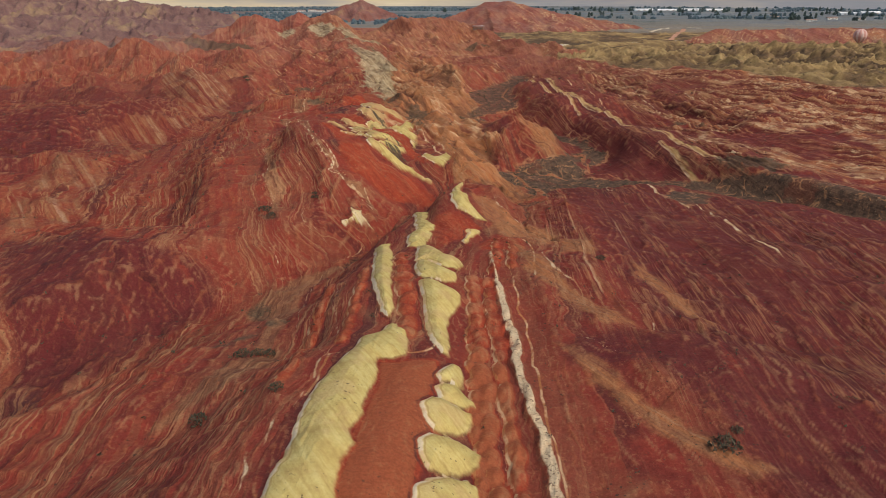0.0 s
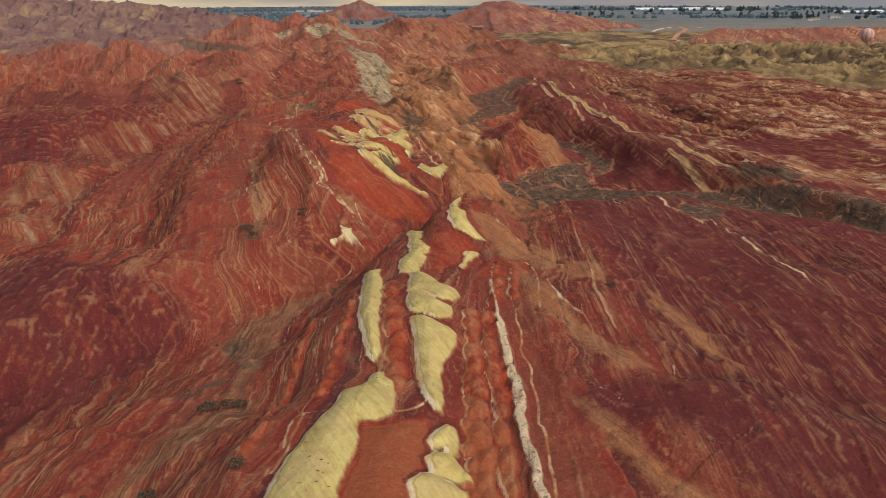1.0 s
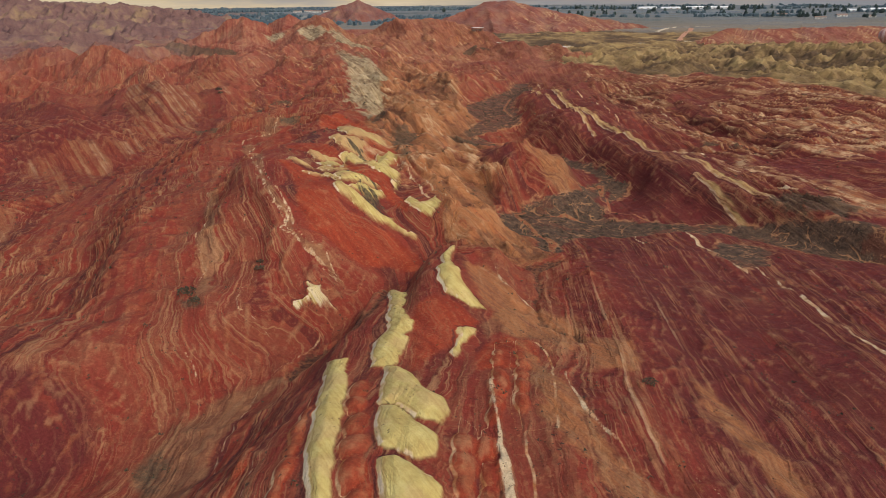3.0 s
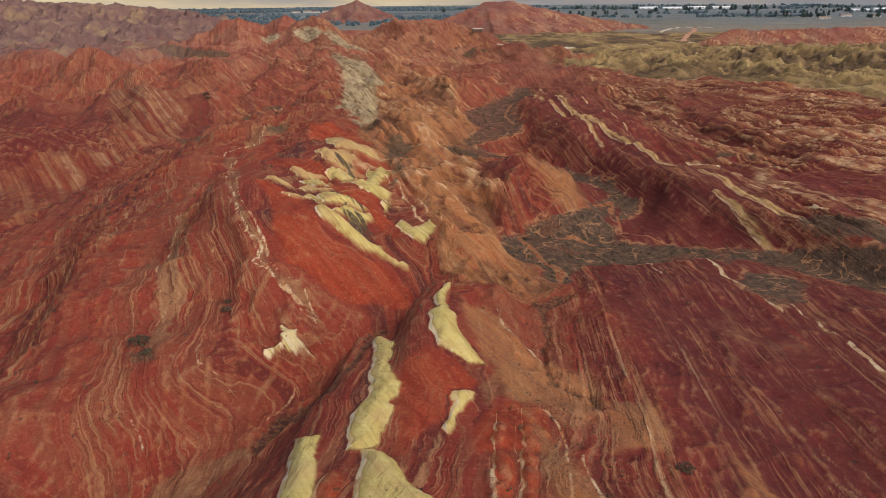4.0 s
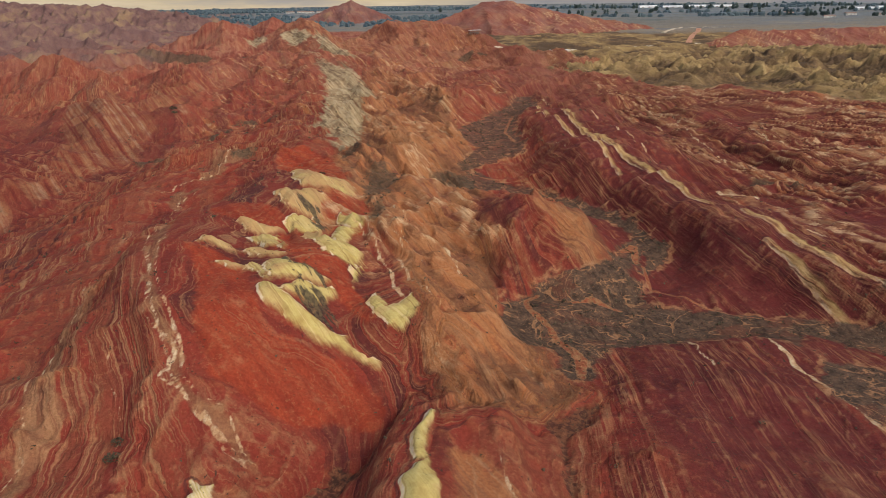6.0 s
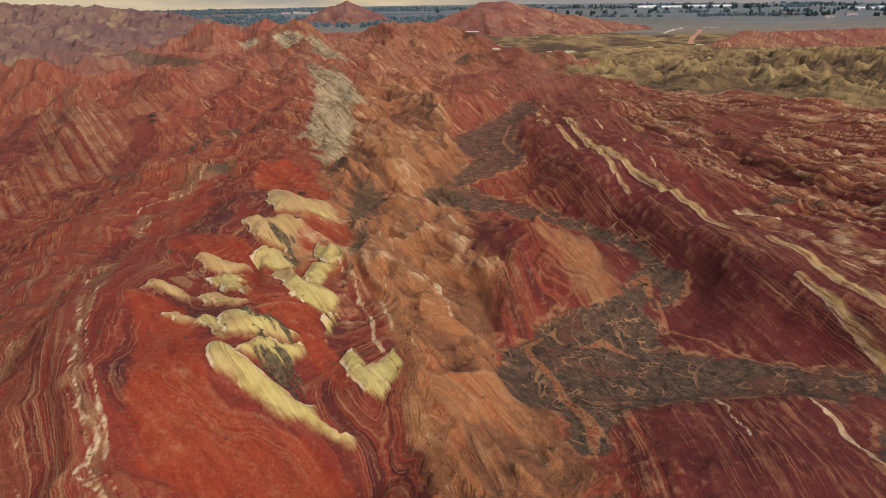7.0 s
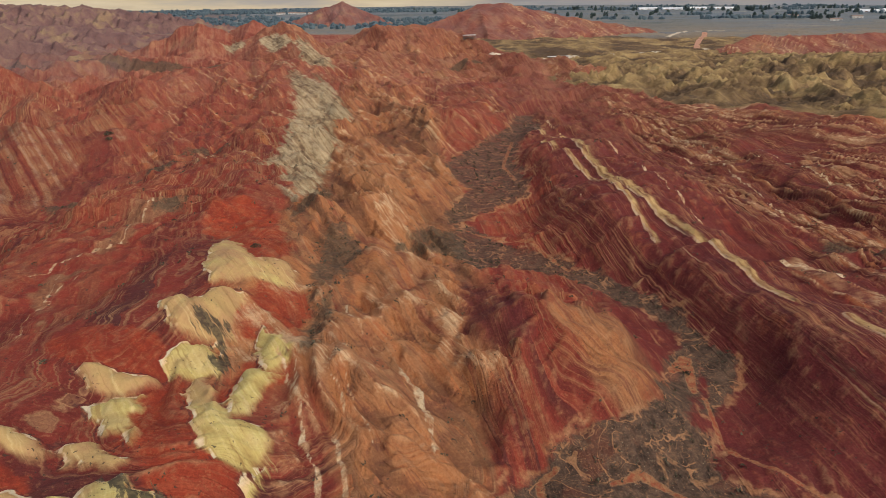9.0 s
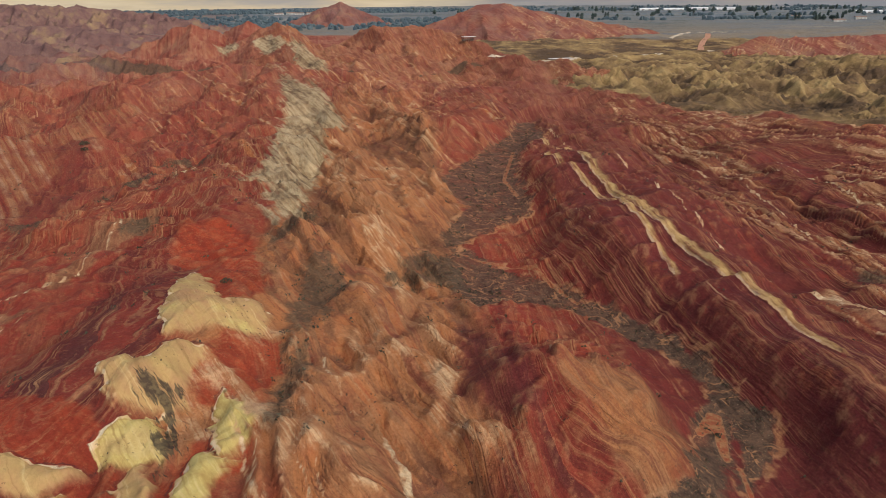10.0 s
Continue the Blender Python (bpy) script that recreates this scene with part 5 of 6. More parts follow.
# rills down the flanks, broken swells, ribs along the beds
wx, wy = X + 3.5 * fbm(X * 0.05, Y * 0.05, 2, 40), Y + 3.5 * fbm(X * 0.05, Y * 0.05, 2, 50)
side, front = smooth(np.abs(dzx), 0.08, 0.4), smooth(np.abs(dzy), 0.12, 0.45)
mound = smooth(Y, 140, 160) * smooth(-Y, -275, -245) * smooth(X, -48, -36) * smooth(-X, -4, 2)
calm_land = 1 - 0.8 * np.maximum(mound, smooth(-np.abs(X + 1), -16, -10) * smooth(-Y, -150, -135))
gentle = calm_land * (1 - 0.65 * np.maximum(smooth(X, 24, 40), smooth(-Y, -150, -120)))
Z = Z + dry * gentle * (0.15 + 1.0 * side) * (0.7 * ridged(wx * 0.05, wy * 0.22, 2, 3) + 0.3 * ridged(wx * 0.12, wy * 0.55, 2, 13))
Z = Z + dry * gentle * 0.9 * front * (0.8 * ridged(wx * 0.22, wy * 0.05, 2, 4) + 0.3 * ridged(wx * 0.55, wy * 0.12, 2, 14))
Z = Z + dry * 0.9 * calm_land * fbm(X * 0.06, Y * 0.06, 5, 9)
left = smooth(-X, 22, 45) * smooth(Y, 20, 40) * smooth(-Y, -330, -250)
Z = Z + left * calm_land * (0.55 * fbm(X * 0.09, Y * 0.09, 3, 15) + 0.16 * ridged(X * 0.25, Y * 0.25, 3, 16))
back = smooth(Y, 205, 260) * smooth(-Y, -900, -700) * dry
kx, ky = X + 0.12 * Y + 6 * fbm(X * 0.02, Y * 0.02, 3, 44), Y + 6 * fbm(X * 0.02, Y * 0.02, 3, 45)
CREST = ridged(kx * 0.032, ky * 0.030, 6, 46, 0.55)
Z = Z + back * calm_land * (1.7 + 1.2 * smooth(Y, 300, 420)) * (1 - 0.5 * (FORM >= 0)) * (1 - 0.6 * smooth(X - 0.02 * Y, 66, 84) * smooth(-Y, -480, -420)) * (CREST - 0.55)
Z = Z + back * calm_land * 0.8 * ridged(kx * 0.05, ky * 0.16, 3, 47)
Z = Z + dry * calm_land * (1 - back) * 0.4 * (ridged(kx * 0.08, ky * 0.075, 4, 48, 0.55) - 0.5) * smooth(Y, 20, 40)
STRATA = X + 0.14 * left * (Y - 150) + strike(Y) + (1.3 - 0.3 * left) * (0.7 * BROAD + 0.3 * Z - 8) * (1 - 0.35 * smooth(X, 12, 30))
orange = smooth(-np.abs(X + 4 + 0.05 * (Y - 250)), -28, -14) * smooth(Y, 170, 200) * smooth(-Y, -600, -450)
orange = np.maximum(orange, smooth(OUT["orange"], -4, 4))
STRATA = STRATA + orange * (0.3 * Y - 85)
out_right = np.maximum(0, X - 75 + 0.12 * (Y - 230))
STRATA = STRATA + smooth(out_right, 0, 70) * 0.7 * (Y - 230)
far_red = smooth(X - 0.02 * Y, 66, 84) * smooth(Y, 150, 190)
fold = 0.86 * X + 0.56 * Y + 2.6 * fbm(X * 0.07, Y * 0.07, 3, 71) + 0.35 * Z
cross = Y - 1.2 * X
FOLDS = 0.62 * ridged(fold * 0.11, cross * 0.022, 2, 72) + 0.38 * ridged(fold * 0.38, cross * 0.06, 2, 73) - 0.25
RUN = STRATA + 1.2 * fbm(X * 0.12, Y * 0.12, 3, 5)
r1, r2, r3 = np.abs(wave(RUN * 0.13, Y * 0.010, 7)), np.abs(wave(RUN * 0.30, Y * 0.016, 8)), np.abs(wave(RUN * 0.75, Y * 0.03, 9))
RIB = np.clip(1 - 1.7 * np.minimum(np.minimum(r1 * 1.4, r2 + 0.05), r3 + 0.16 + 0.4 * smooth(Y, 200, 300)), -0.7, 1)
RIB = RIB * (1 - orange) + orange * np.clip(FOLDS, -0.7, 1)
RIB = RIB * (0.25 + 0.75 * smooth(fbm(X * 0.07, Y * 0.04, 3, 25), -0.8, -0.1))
Z = Z + dry * (0.16 + 2.4 * orange + 1.0 * far_red + 0.30 * smooth(X, 20, 40)) * (1 - 0.8 * smooth(OUT["maroon"], -3, 3)) * RIB * smooth(Y, 20, 40)
# rounded bulges on the pale and the red beds
round_top = 1 - (1 - np.clip(PALE, 0, 3.0) / 3.0) ** 2
DOMES = (0.28 * smooth(PALE, -0.25, 0.25) + 1.0 * round_top) * (1 - 0.7 * TAIL) * (1 - 0.5 * smooth(X, 30, 40)) * smooth(-Y, -345, -300)
DOMES = DOMES + 0.8 * (1 - (1 - np.clip(REDL, 0, 1.6) / 1.6) ** 2) + 0.6 * smooth(CRUMBLE, -0.6, 0.3) * (1 + 0.5 * fbm(X * 0.7, Y * 0.7, 3, 61))
DOMES = DOMES + 0.35 * smooth(OUT["vivid"], -1.0, 2.5) - 0.7 * smooth(OUT["gully"], -0.8, 0.6)
Z = Z + DOMES
# badlands far off
far_left = smooth(-X - 0.15 * Y, 40, 130) * smooth(Y, 300, 420) * smooth(-Y, -1250, -950)
Z = Z + far_left * (6 * ridged(X * 0.014, Y * 0.018, 6, 60) - 2)
far_mid = smooth(Y, 470, 640) * smooth(-Y, -900, -760) * smooth(-np.abs(X + 20), -170, -80)
Z = Z + far_mid * (3.5 * ridged(X * 0.03 + Y * 0.009, Y * 0.013, 6, 70))
sharp = FORM >= 0
YELLOWR = smooth(X + 0.47 * Y, 315, 345) * smooth(X, 70, 100) * smooth(Y, 300, 330)
YELLOWR = np.maximum(YELLOWR, smooth(X, 20, 60) * smooth(Y, 590, 640))
yel_hills = smooth(X + 0.47 * Y, 320, 380) * smooth(X, 75, 120) * smooth(Y, 300, 340) * smooth(-Y, -760, -600)
Z = Z + yel_hills * (4.2 * ridged(X * 0.035, Y * 0.026, 6, 80, 0.6) + 0.5)
Z = Z + smooth(Y, 520, 800) * smooth(-Y, -1200, -900) * smooth(X, 0, 200) * 2.0 * fbm(X * 0.012, Y * 0.02, 4, 90)

TONE = smooth(-np.abs(X + 4 + 0.05 * (Y - 250)), -26, -12) * smooth(Y, 185, 215) * smooth(-Y, -560, -450) + 0.8 * far_mid
YELLOWR = np.where(sharp, 0, YELLOWR)
TONE = np.maximum(TONE, smooth(OUT["orange"], -3, 3))
TONE = TONE + 0.5 * (FORM == list(FORMS).index('orange_knoll'))
TONE = TONE + 0.9 * smooth(-np.hypot(X - 37, (Y - 215)), -11, -5)
# how much mauve haze is painted onto each far hill
MAUVE_HAZE_F = 0.75 * smooth(-X - 0.2 * Y, 30, 160) * smooth(Y, 330, 700) + 0.6 * (FORM == list(FORMS).index('hazy_hill')) + 0.45 * (FORM == list(FORMS).index('red_mesa')) + 0.4 * (FORM == list(FORMS).index('escarpment')) + (FORM == list(FORMS).index('distant_range'))
VIVID_F = np.maximum(smooth(REDL, -0.2, 0.3), smooth(OUT["vivid"], -1.2, 0.6)) * (1 + 0.9 * HOT)
VIVID_F = np.maximum(VIVID_F, 0.22 * far_red * smooth(-Y, -560, -480))
VIVID_F = np.maximum(VIVID_F, 0.2 * ((FORM == list(FORMS).index('red_mesa')) | (FORM == list(FORMS).index('escarpment'))))
DEEP = smooth(X - 0.02 * Y, 18, 44) * (1 - 0.15 * far_red) * (1 + 1.0 * smooth(-Y, -200, -150)) + 0.9 * smooth(-X - 60, 0, 60) * smooth(Y, 140, 230) * smooth(-Y, -420, -330)
DEEP = DEEP + 0.35 * far_red * smooth(-Y, -420, -330)
DEEP = DEEP * (1 - 0.9 * smooth(OUT["orange"], -3, 3))
DEEP = np.maximum(DEEP, 1.5 * smooth(OUT["maroon"], -4, 3))
STRIPES = 0.6 + 0.25 * smooth(-X, 14, 30) * smooth(-Y, -330, -260) + 0.45 * fbm(X * 0.02, Y * 0.02, 3, 30) + 0.35 * smooth(X, 25, 45) + 0.35 * TONE
STRIPES = np.clip(STRIPES, 0.15, 1.0) * (1 - 0.4 * smooth(DEEP, 0.3, 1.0) * (1 - far_red)) * (1 - 0.65 * smooth(OUT["maroon"], -3, 3)) * (1 - 0.6 * VIVID_F) * (1 - 0.5 * smooth(Y, 600, 1000))
PLAIN = np.where(sharp, 0, smooth(Y + 0.25 * X, 900, 1250))
CALM = np.maximum(np.maximum(smooth(X - 0.02 * Y, 12, 26), orange), smooth(Y, 260, 320))


def sheet(name, cells, label, category, kind=""):
    """One landform: the cells of the grid that belong to it."""
    r, c = np.nonzero(cells)
    quad = np.stack([r * COLS + c, r * COLS + c + 1, (r + 1) * COLS + c + 1, (r + 1) * COLS + c], 1)
    used, idx = np.unique(quad, return_inverse=True)
    me = bpy.data.meshes.new(name)
    me.vertices.add(len(used))
    me.vertices.foreach_set("co", COORDS[used].ravel())
    me.loops.add(quad.size)
    me.loops.foreach_set("vertex_index", idx.ravel().astype(np.int32))
    me.polygons.add(len(quad))
    me.polygons.foreach_set("loop_start", np.arange(0, quad.size, 4, dtype=np.int32))
    me.polygons.foreach_set("use_smooth", np.ones(len(quad), bool))
    me.update(calc_edges=True)
    for key, arr in FIELDS.items():
        a = me.attributes.new(key, "FLOAT", "POINT")
        a.data.foreach_set("value", arr[used])
    me.normals_split_custom_set_from_vertices(NORMALS[used])
    me.materials.append(ROCK)
    return tagged(new(name, me), label, category, kind=kind)


COORDS = np.stack([X, Y, Z], 2).reshape(-1, 3).astype(np.float32)
gx = np.gradient(Z, axis=1) / np.maximum(np.gradient(X, axis=1), 1e-3)
gy = np.gradient(Z, axis=0) / np.gradient(Y, axis=0)
NORMALS = np.stack([-gx, -gy, np.ones_like(Z)], 2)
NORMALS = (NORMALS / np.linalg.norm(NORMALS, axis=2, keepdims=True)).reshape(-1, 3).astype(np.float32)
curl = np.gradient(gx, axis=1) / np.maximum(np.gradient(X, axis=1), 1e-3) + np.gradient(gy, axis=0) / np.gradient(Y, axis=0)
CONVEX = smooth(-curl, 0.12, 0.85)
FIELDS = {k: np.ascontiguousarray(v, np.float32).ravel() for k, v in dict(
    strata=STRATA, pale=PALE, white=WHITEB - 0.25 * WHITE_CUT, sand=SANDB, wash=WASH, scrub=SCRUBB, shale=SHALEB, rim=RIM, pink=PINK, chalk=CHALK, crumble=CRUMBLE, fold=FOLDS * orange,
    calm=CALM, lichen=OUT["lichen"], amber=OUT["amber"], umber=OUT["umber"], peach=OUT["peach"], gully=OUT["gully"],
    tone=TONE, deep=DEEP, stripes=STRIPES, yellow=YELLOWR, plain=PLAIN, vivid=VIVID_F, mauve_haze=MAUVE_HAZE_F, crest=CREST, tail=TAIL, lobe=REDL + 3 * (1 - REDRIM), convex=CONVEX, rib=RIB * np.clip(0.45 + 0.55 * orange + 0.55 * far_red, 0, 1) * dry).items()}
LABELS = {
    "central_ridge": "rounded red ridge with pale yellow lobed beds and white seam",
    "striped_hill": "red hill with cream and white banded beds",
    "orange_ridge": "orange ribbed ridge of thin tilted sandstone beds",
    "shale_ridge": "red ridge with a pale grey-green shale face",
    "left_hill": "broad red-brown hill with faint winding stripes",
    "badland_hill": "far red badland hills with pale gullied flanks",
    "hogback": "maroon hogback with a pale yellow bed along its crest",
    "red_hill": "dark red ribbed hills with thin white beds",
    "gravel_mound": "orange and brown mound beside the dry wash",
}
FAR = {"far_peak": "far red peaks with pale tilted beds", "hazy_hill": "hazy red cone on the plain", "red_mesa": "long bare red mesa",
       "escarpment": "dark red escarpment above the plain", "distant_range": "distant dull purple mountain range", "orange_knoll": "far orange knolls with tilted beds"}
LABELS.update(FAR)
for i, n in enumerate(FORMS):
    if n not in NAMES:
        NAMES.append(n)
    WHICH = np.where(FORM == i, NAMES.index(n), WHICH)
hill_of = np.array([i if n in LABELS else -1 for i, n in enumerate(NAMES)])[WHICH]
hill_of = np.where((Y < -20) | (Y > 950) & ~sharp | (WASH > -1), -1, hill_of)[:-1, :-1]
# pieces of the hills: each pale bulge, white seam, red bulge and shale face is a part of its hill
PIECES = [("pale_bed", PALE_ID, "pale yellow bed"), ("pale_bulge", OUT_ID["pale"], "rounded pale yellow bulge with a white rim"), ("white_seam", WHITE_ID, "crumbly white seam"),
          ("red_bulge", REDL_ID, "rounded bright red bulge"), ("shale_face", OUT_ID["shale"], "pale grey-green shale face"), ("striped_face", OUT_ID["peach"], "peach and red striped face"), ("red_face", OUT_ID["vivid"], "smooth bright red face")]
PART = np.full(hill_of.shape, -1, np.int32)
parts = []
for name, owner, label in PIECES:
    own = owner[:-1, :-1]
    for k in range(own.max() + 1):
        cells = (own == k) & (PART < 0) & (hill_of >= 0)
        if cells.sum() > 12:
            homes = np.bincount(hill_of[cells])
            PART[cells] = len(parts)
            parts.append((name, int(homes.argmax()), label))
for i, n in enumerate(NAMES):
    if n in LABELS:
        hill = sheet(n, (hill_of == i) & (PART < 0), LABELS[n], "hill" if "hill" in n else n.split("_")[-1])
        for k, (name, home, label) in enumerate(parts):
            if home == i:
                sheet(name, PART == k, label, "").parent = hill
wash_cells = (hill_of == -1) & (WASH[:-1, :-1] > -1)
sheet("dry_riverbed", wash_cells, "grey gravel bed of a dry wash with sandy runnels", "riverbed", "structure")
sheet("ground", (hill_of == -1) & ~wash_cells, "red desert ground reaching a green plain", "ground", "structure")


def ground_at(x, y):
    """Height of the land at a place."""
    r = int(np.clip(np.searchsorted(rows_y, y) - 1, 0, len(rows_y) - 2))
    f = (y - rows_y[r]) / (rows_y[r + 1] - rows_y[r])
    return float(np.interp(x, X[r], Z[r]) * (1 - f) + np.interp(x, X[r + 1], Z[r + 1]) * f)


# ---- plain materials ----
def plain_material(name, c1, c2, scale, rough=0.85, bump=0.0):
    m, tree, b = mat(name, rough)
    n = Nodes(tree)
    P = n.place()
    n.put(b.inputs["Base Color"], n.mix(n.step(n.noise(P, scale, 5, 0.65), 0.35, 0.65), c1, c2))
    if bump:
        n.put(b.inputs["Normal"], n.bump(n.noise(P, scale * 3, 5), 0.6, bump))
    return m


LEAF = plain_material("far_foliage", (0.050, 0.075, 0.070), (0.090, 0.115, 0.100), 0.8)
BARK = plain_material("bark", (0.10, 0.075, 0.05), (0.18, 0.14, 0.10), 3.0)
TWIG = plain_material("dry_scrub", (0.055, 0.046, 0.030), (0.12, 0.098, 0.062), 5.0)
DIRT_ROAD = plain_material("pale_dirt_road", (0.50, 0.40, 0.28), (0.66, 0.56, 0.42), 0.3)
RED_ROAD = plain_material("red_dirt_road", (0.42, 0.20, 0.12), (0.55, 0.30, 0.19), 0.3)
WHITEWASH = plain_material("whitewashed_wall", (0.62, 0.60, 0.55), (0.80, 0.78, 0.74), 0.5)
SHEET = plain_material("greenhouse_film", (0.66, 0.68, 0.68), (0.82, 0.83, 0.82), 0.1, 0.4)
TILE_ROOF = plain_material("dull_roof", (0.22, 0.16, 0.13), (0.34, 0.24, 0.19), 0.6)
CLOTH = plain_material("balloon_cloth", (0.60, 0.40, 0.34), (0.70, 0.50, 0.43), 0.5, 0.6)
CLOTH_RED = plain_material("balloon_cloth_red", (0.54, 0.26, 0.21), (0.62, 0.33, 0.27), 0.5, 0.6)
WICKER = plain_material("wicker", (0.14, 0.08, 0.04), (0.24, 0.15, 0.08), 8.0)


def part(name, bm, material, parent=None, label=""):
    me = bpy.data.meshes.new(name)
    bm.to_mesh(me)
    bm.free()
    me.materials.append(material)
    ob = new(name, me)
    ob.parent = parent
    return tagged(ob, label)


def box(bm, cx, cy, cz, sx, sy, sz):
    m = Matrix.Translation((cx, cy, cz)) @ Matrix.Diagonal((sx, sy, sz, 1))
    return bmesh.ops.create_cube(bm, size=1.0, matrix=m)


# ---- distance: glowing backdrop of hazy mountains behind the plain ----
def backdrop():
    m = bpy.data.materials.new("glowing_haze_mountains")
    m.use_nodes = True
    t = m.node_tree
    t.nodes.clear()
    n = Nodes(t)
    P = n.place()
    px, py, pz = n.split(P)
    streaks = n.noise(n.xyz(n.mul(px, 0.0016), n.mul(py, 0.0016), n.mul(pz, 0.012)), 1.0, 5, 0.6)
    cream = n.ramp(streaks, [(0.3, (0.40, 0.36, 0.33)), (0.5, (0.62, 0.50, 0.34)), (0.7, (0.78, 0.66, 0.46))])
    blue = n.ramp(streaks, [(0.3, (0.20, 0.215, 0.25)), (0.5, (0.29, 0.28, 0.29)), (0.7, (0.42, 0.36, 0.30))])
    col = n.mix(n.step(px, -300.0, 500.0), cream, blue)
    # haze and daylight as one emission colour, so the shell glows by itself
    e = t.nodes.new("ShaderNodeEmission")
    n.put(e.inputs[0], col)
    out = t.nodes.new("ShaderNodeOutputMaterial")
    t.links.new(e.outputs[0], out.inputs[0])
    bm = bmesh.new()
    prev = None
    for i in range(181):
        a = radians(-72 + 144 * i / 180)
        top = 210 + 60 * noise.noise((i * 0.06, 3, 0)) + 25 * noise.noise((i * 0.23, 9, 0))
        col = []
        for k in range(7):
            r = 2700 + 260 * (k / 6) ** 1.3 + 30 * noise.noise((i * 0.3, k * 0.9, 5))
            col.append(bm.verts.new((r * math.sin(a), 150 + r * math.cos(a), -30 + (top + 30) * k / 6)))
        if prev:
            for k in range(6):
                bm.faces.new((prev[k], col[k], col[k + 1], prev[k + 1]))
        prev = col
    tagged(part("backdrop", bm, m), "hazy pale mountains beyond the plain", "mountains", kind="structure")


backdrop()


# ---- roads across the far flats ----
def road(name, line, width, material, label):
    bm = bmesh.new()
    pts = []
    for (x0, y0), (x1, y1) in zip(line[:-1], line[1:]):
        k = max(2, int(math.hypot(x1 - x0, y1 - y0) / 6))
        pts += [(x0 + (x1 - x0) * i / k, y0 + (y1 - y0) * i / k) for i in range(k)]
    pts.append(line[-1])
    sm = [(sum(p[0] for p in pts[max(0, i - 3):i + 4]) / len(pts[max(0, i - 3):i + 4]), sum(p[1] for p in pts[max(0, i - 3):i + 4]) / len(pts[max(0, i - 3):i + 4])) for i in range(len(pts))]
    rows = []
    for i, (x, y) in enumerate(sm):
        x2, y2 = sm[min(i + 1, len(sm) - 1)]
        x1, y1 = sm[max(i - 1, 0)]
        d = math.hypot(x2 - x1, y2 - y1) or 1
        nx, ny = -(y2 - y1) / d * width / 2, (x2 - x1) / d * width / 2
        z = max(ground_at(x + nx * q, y + ny * q) for q in (-1, -0.5, 0, 0.5, 1)) + 0.25
        rows.append([bm.verts.new((x + nx, y + ny, z)), bm.verts.new((x - nx, y - ny, z)), bm.verts.new((x - nx * 1.3, y - ny * 1.3, z - 1.5)), bm.verts.new((x + nx * 1.3, y + ny * 1.3, z - 1.5))])
    for a, b in zip(rows[:-1], rows[1:]):
        for i in range(4):
            bm.faces.new((a[i], a[(i + 1) % 4], b[(i + 1) % 4], b[i]))
    bm.normal_update()
    return tagged(part(name, bm, material), label, "road", kind="structure")


road("road", [(20, 700), (75, 735), (127, 765), (200, 800), (276, 838), (300, 850)], 6, DIRT_ROAD, "pale dirt road along the far flats")
road("road", [(276, 838), (292, 880), (312, 930), (345, 1000), (372, 1070)], 6, RED_ROAD, "red dirt road cut through the escarpment")
road("road", [(296, 1010), (318, 1030), (345, 1085), (372, 1110), (400, 1100), (440, 1090)], 5, DIRT_ROAD, "pale winding road on the plain")


# ---- shelter beside the far road ----
def shelter(x, y, length, turn):
    z = ground_at(x, y)
    top = tagged(new("roadside_shelter"), "long low roadside shelter with a pale roof", "shelter")
    top.matrix_world = pose(x, y, z, 0, 0, turn)
    bm = bmesh.new()
    box(bm, 0, 0, 3.3, length, 4.5, 0.35)
    bmesh.ops.bevel(bm, geom=bm.edges[:], offset=0.08, segments=1, affect="EDGES")
    part("roof", bm, WHITEWASH, top, "pale flat roof")
    for i in range(6):
        for q in (-1.8, 1.8):
            bm = bmesh.new()
            box(bm, -length / 2 + 1 + i * (length - 2) / 5, q, 1.3, 0.3, 0.3, 3.8)
            part("post", bm, TILE_ROOF, top)
    bm = bmesh.new()
    box(bm, 0, 1.9, 0.6, length - 1.5, 0.3, 1.9)
    part("back_wall", bm, TILE_ROOF, top, "dark back wall")


shelter(124, 772, 24, 12)
shelter(38, 745, 12, 20)


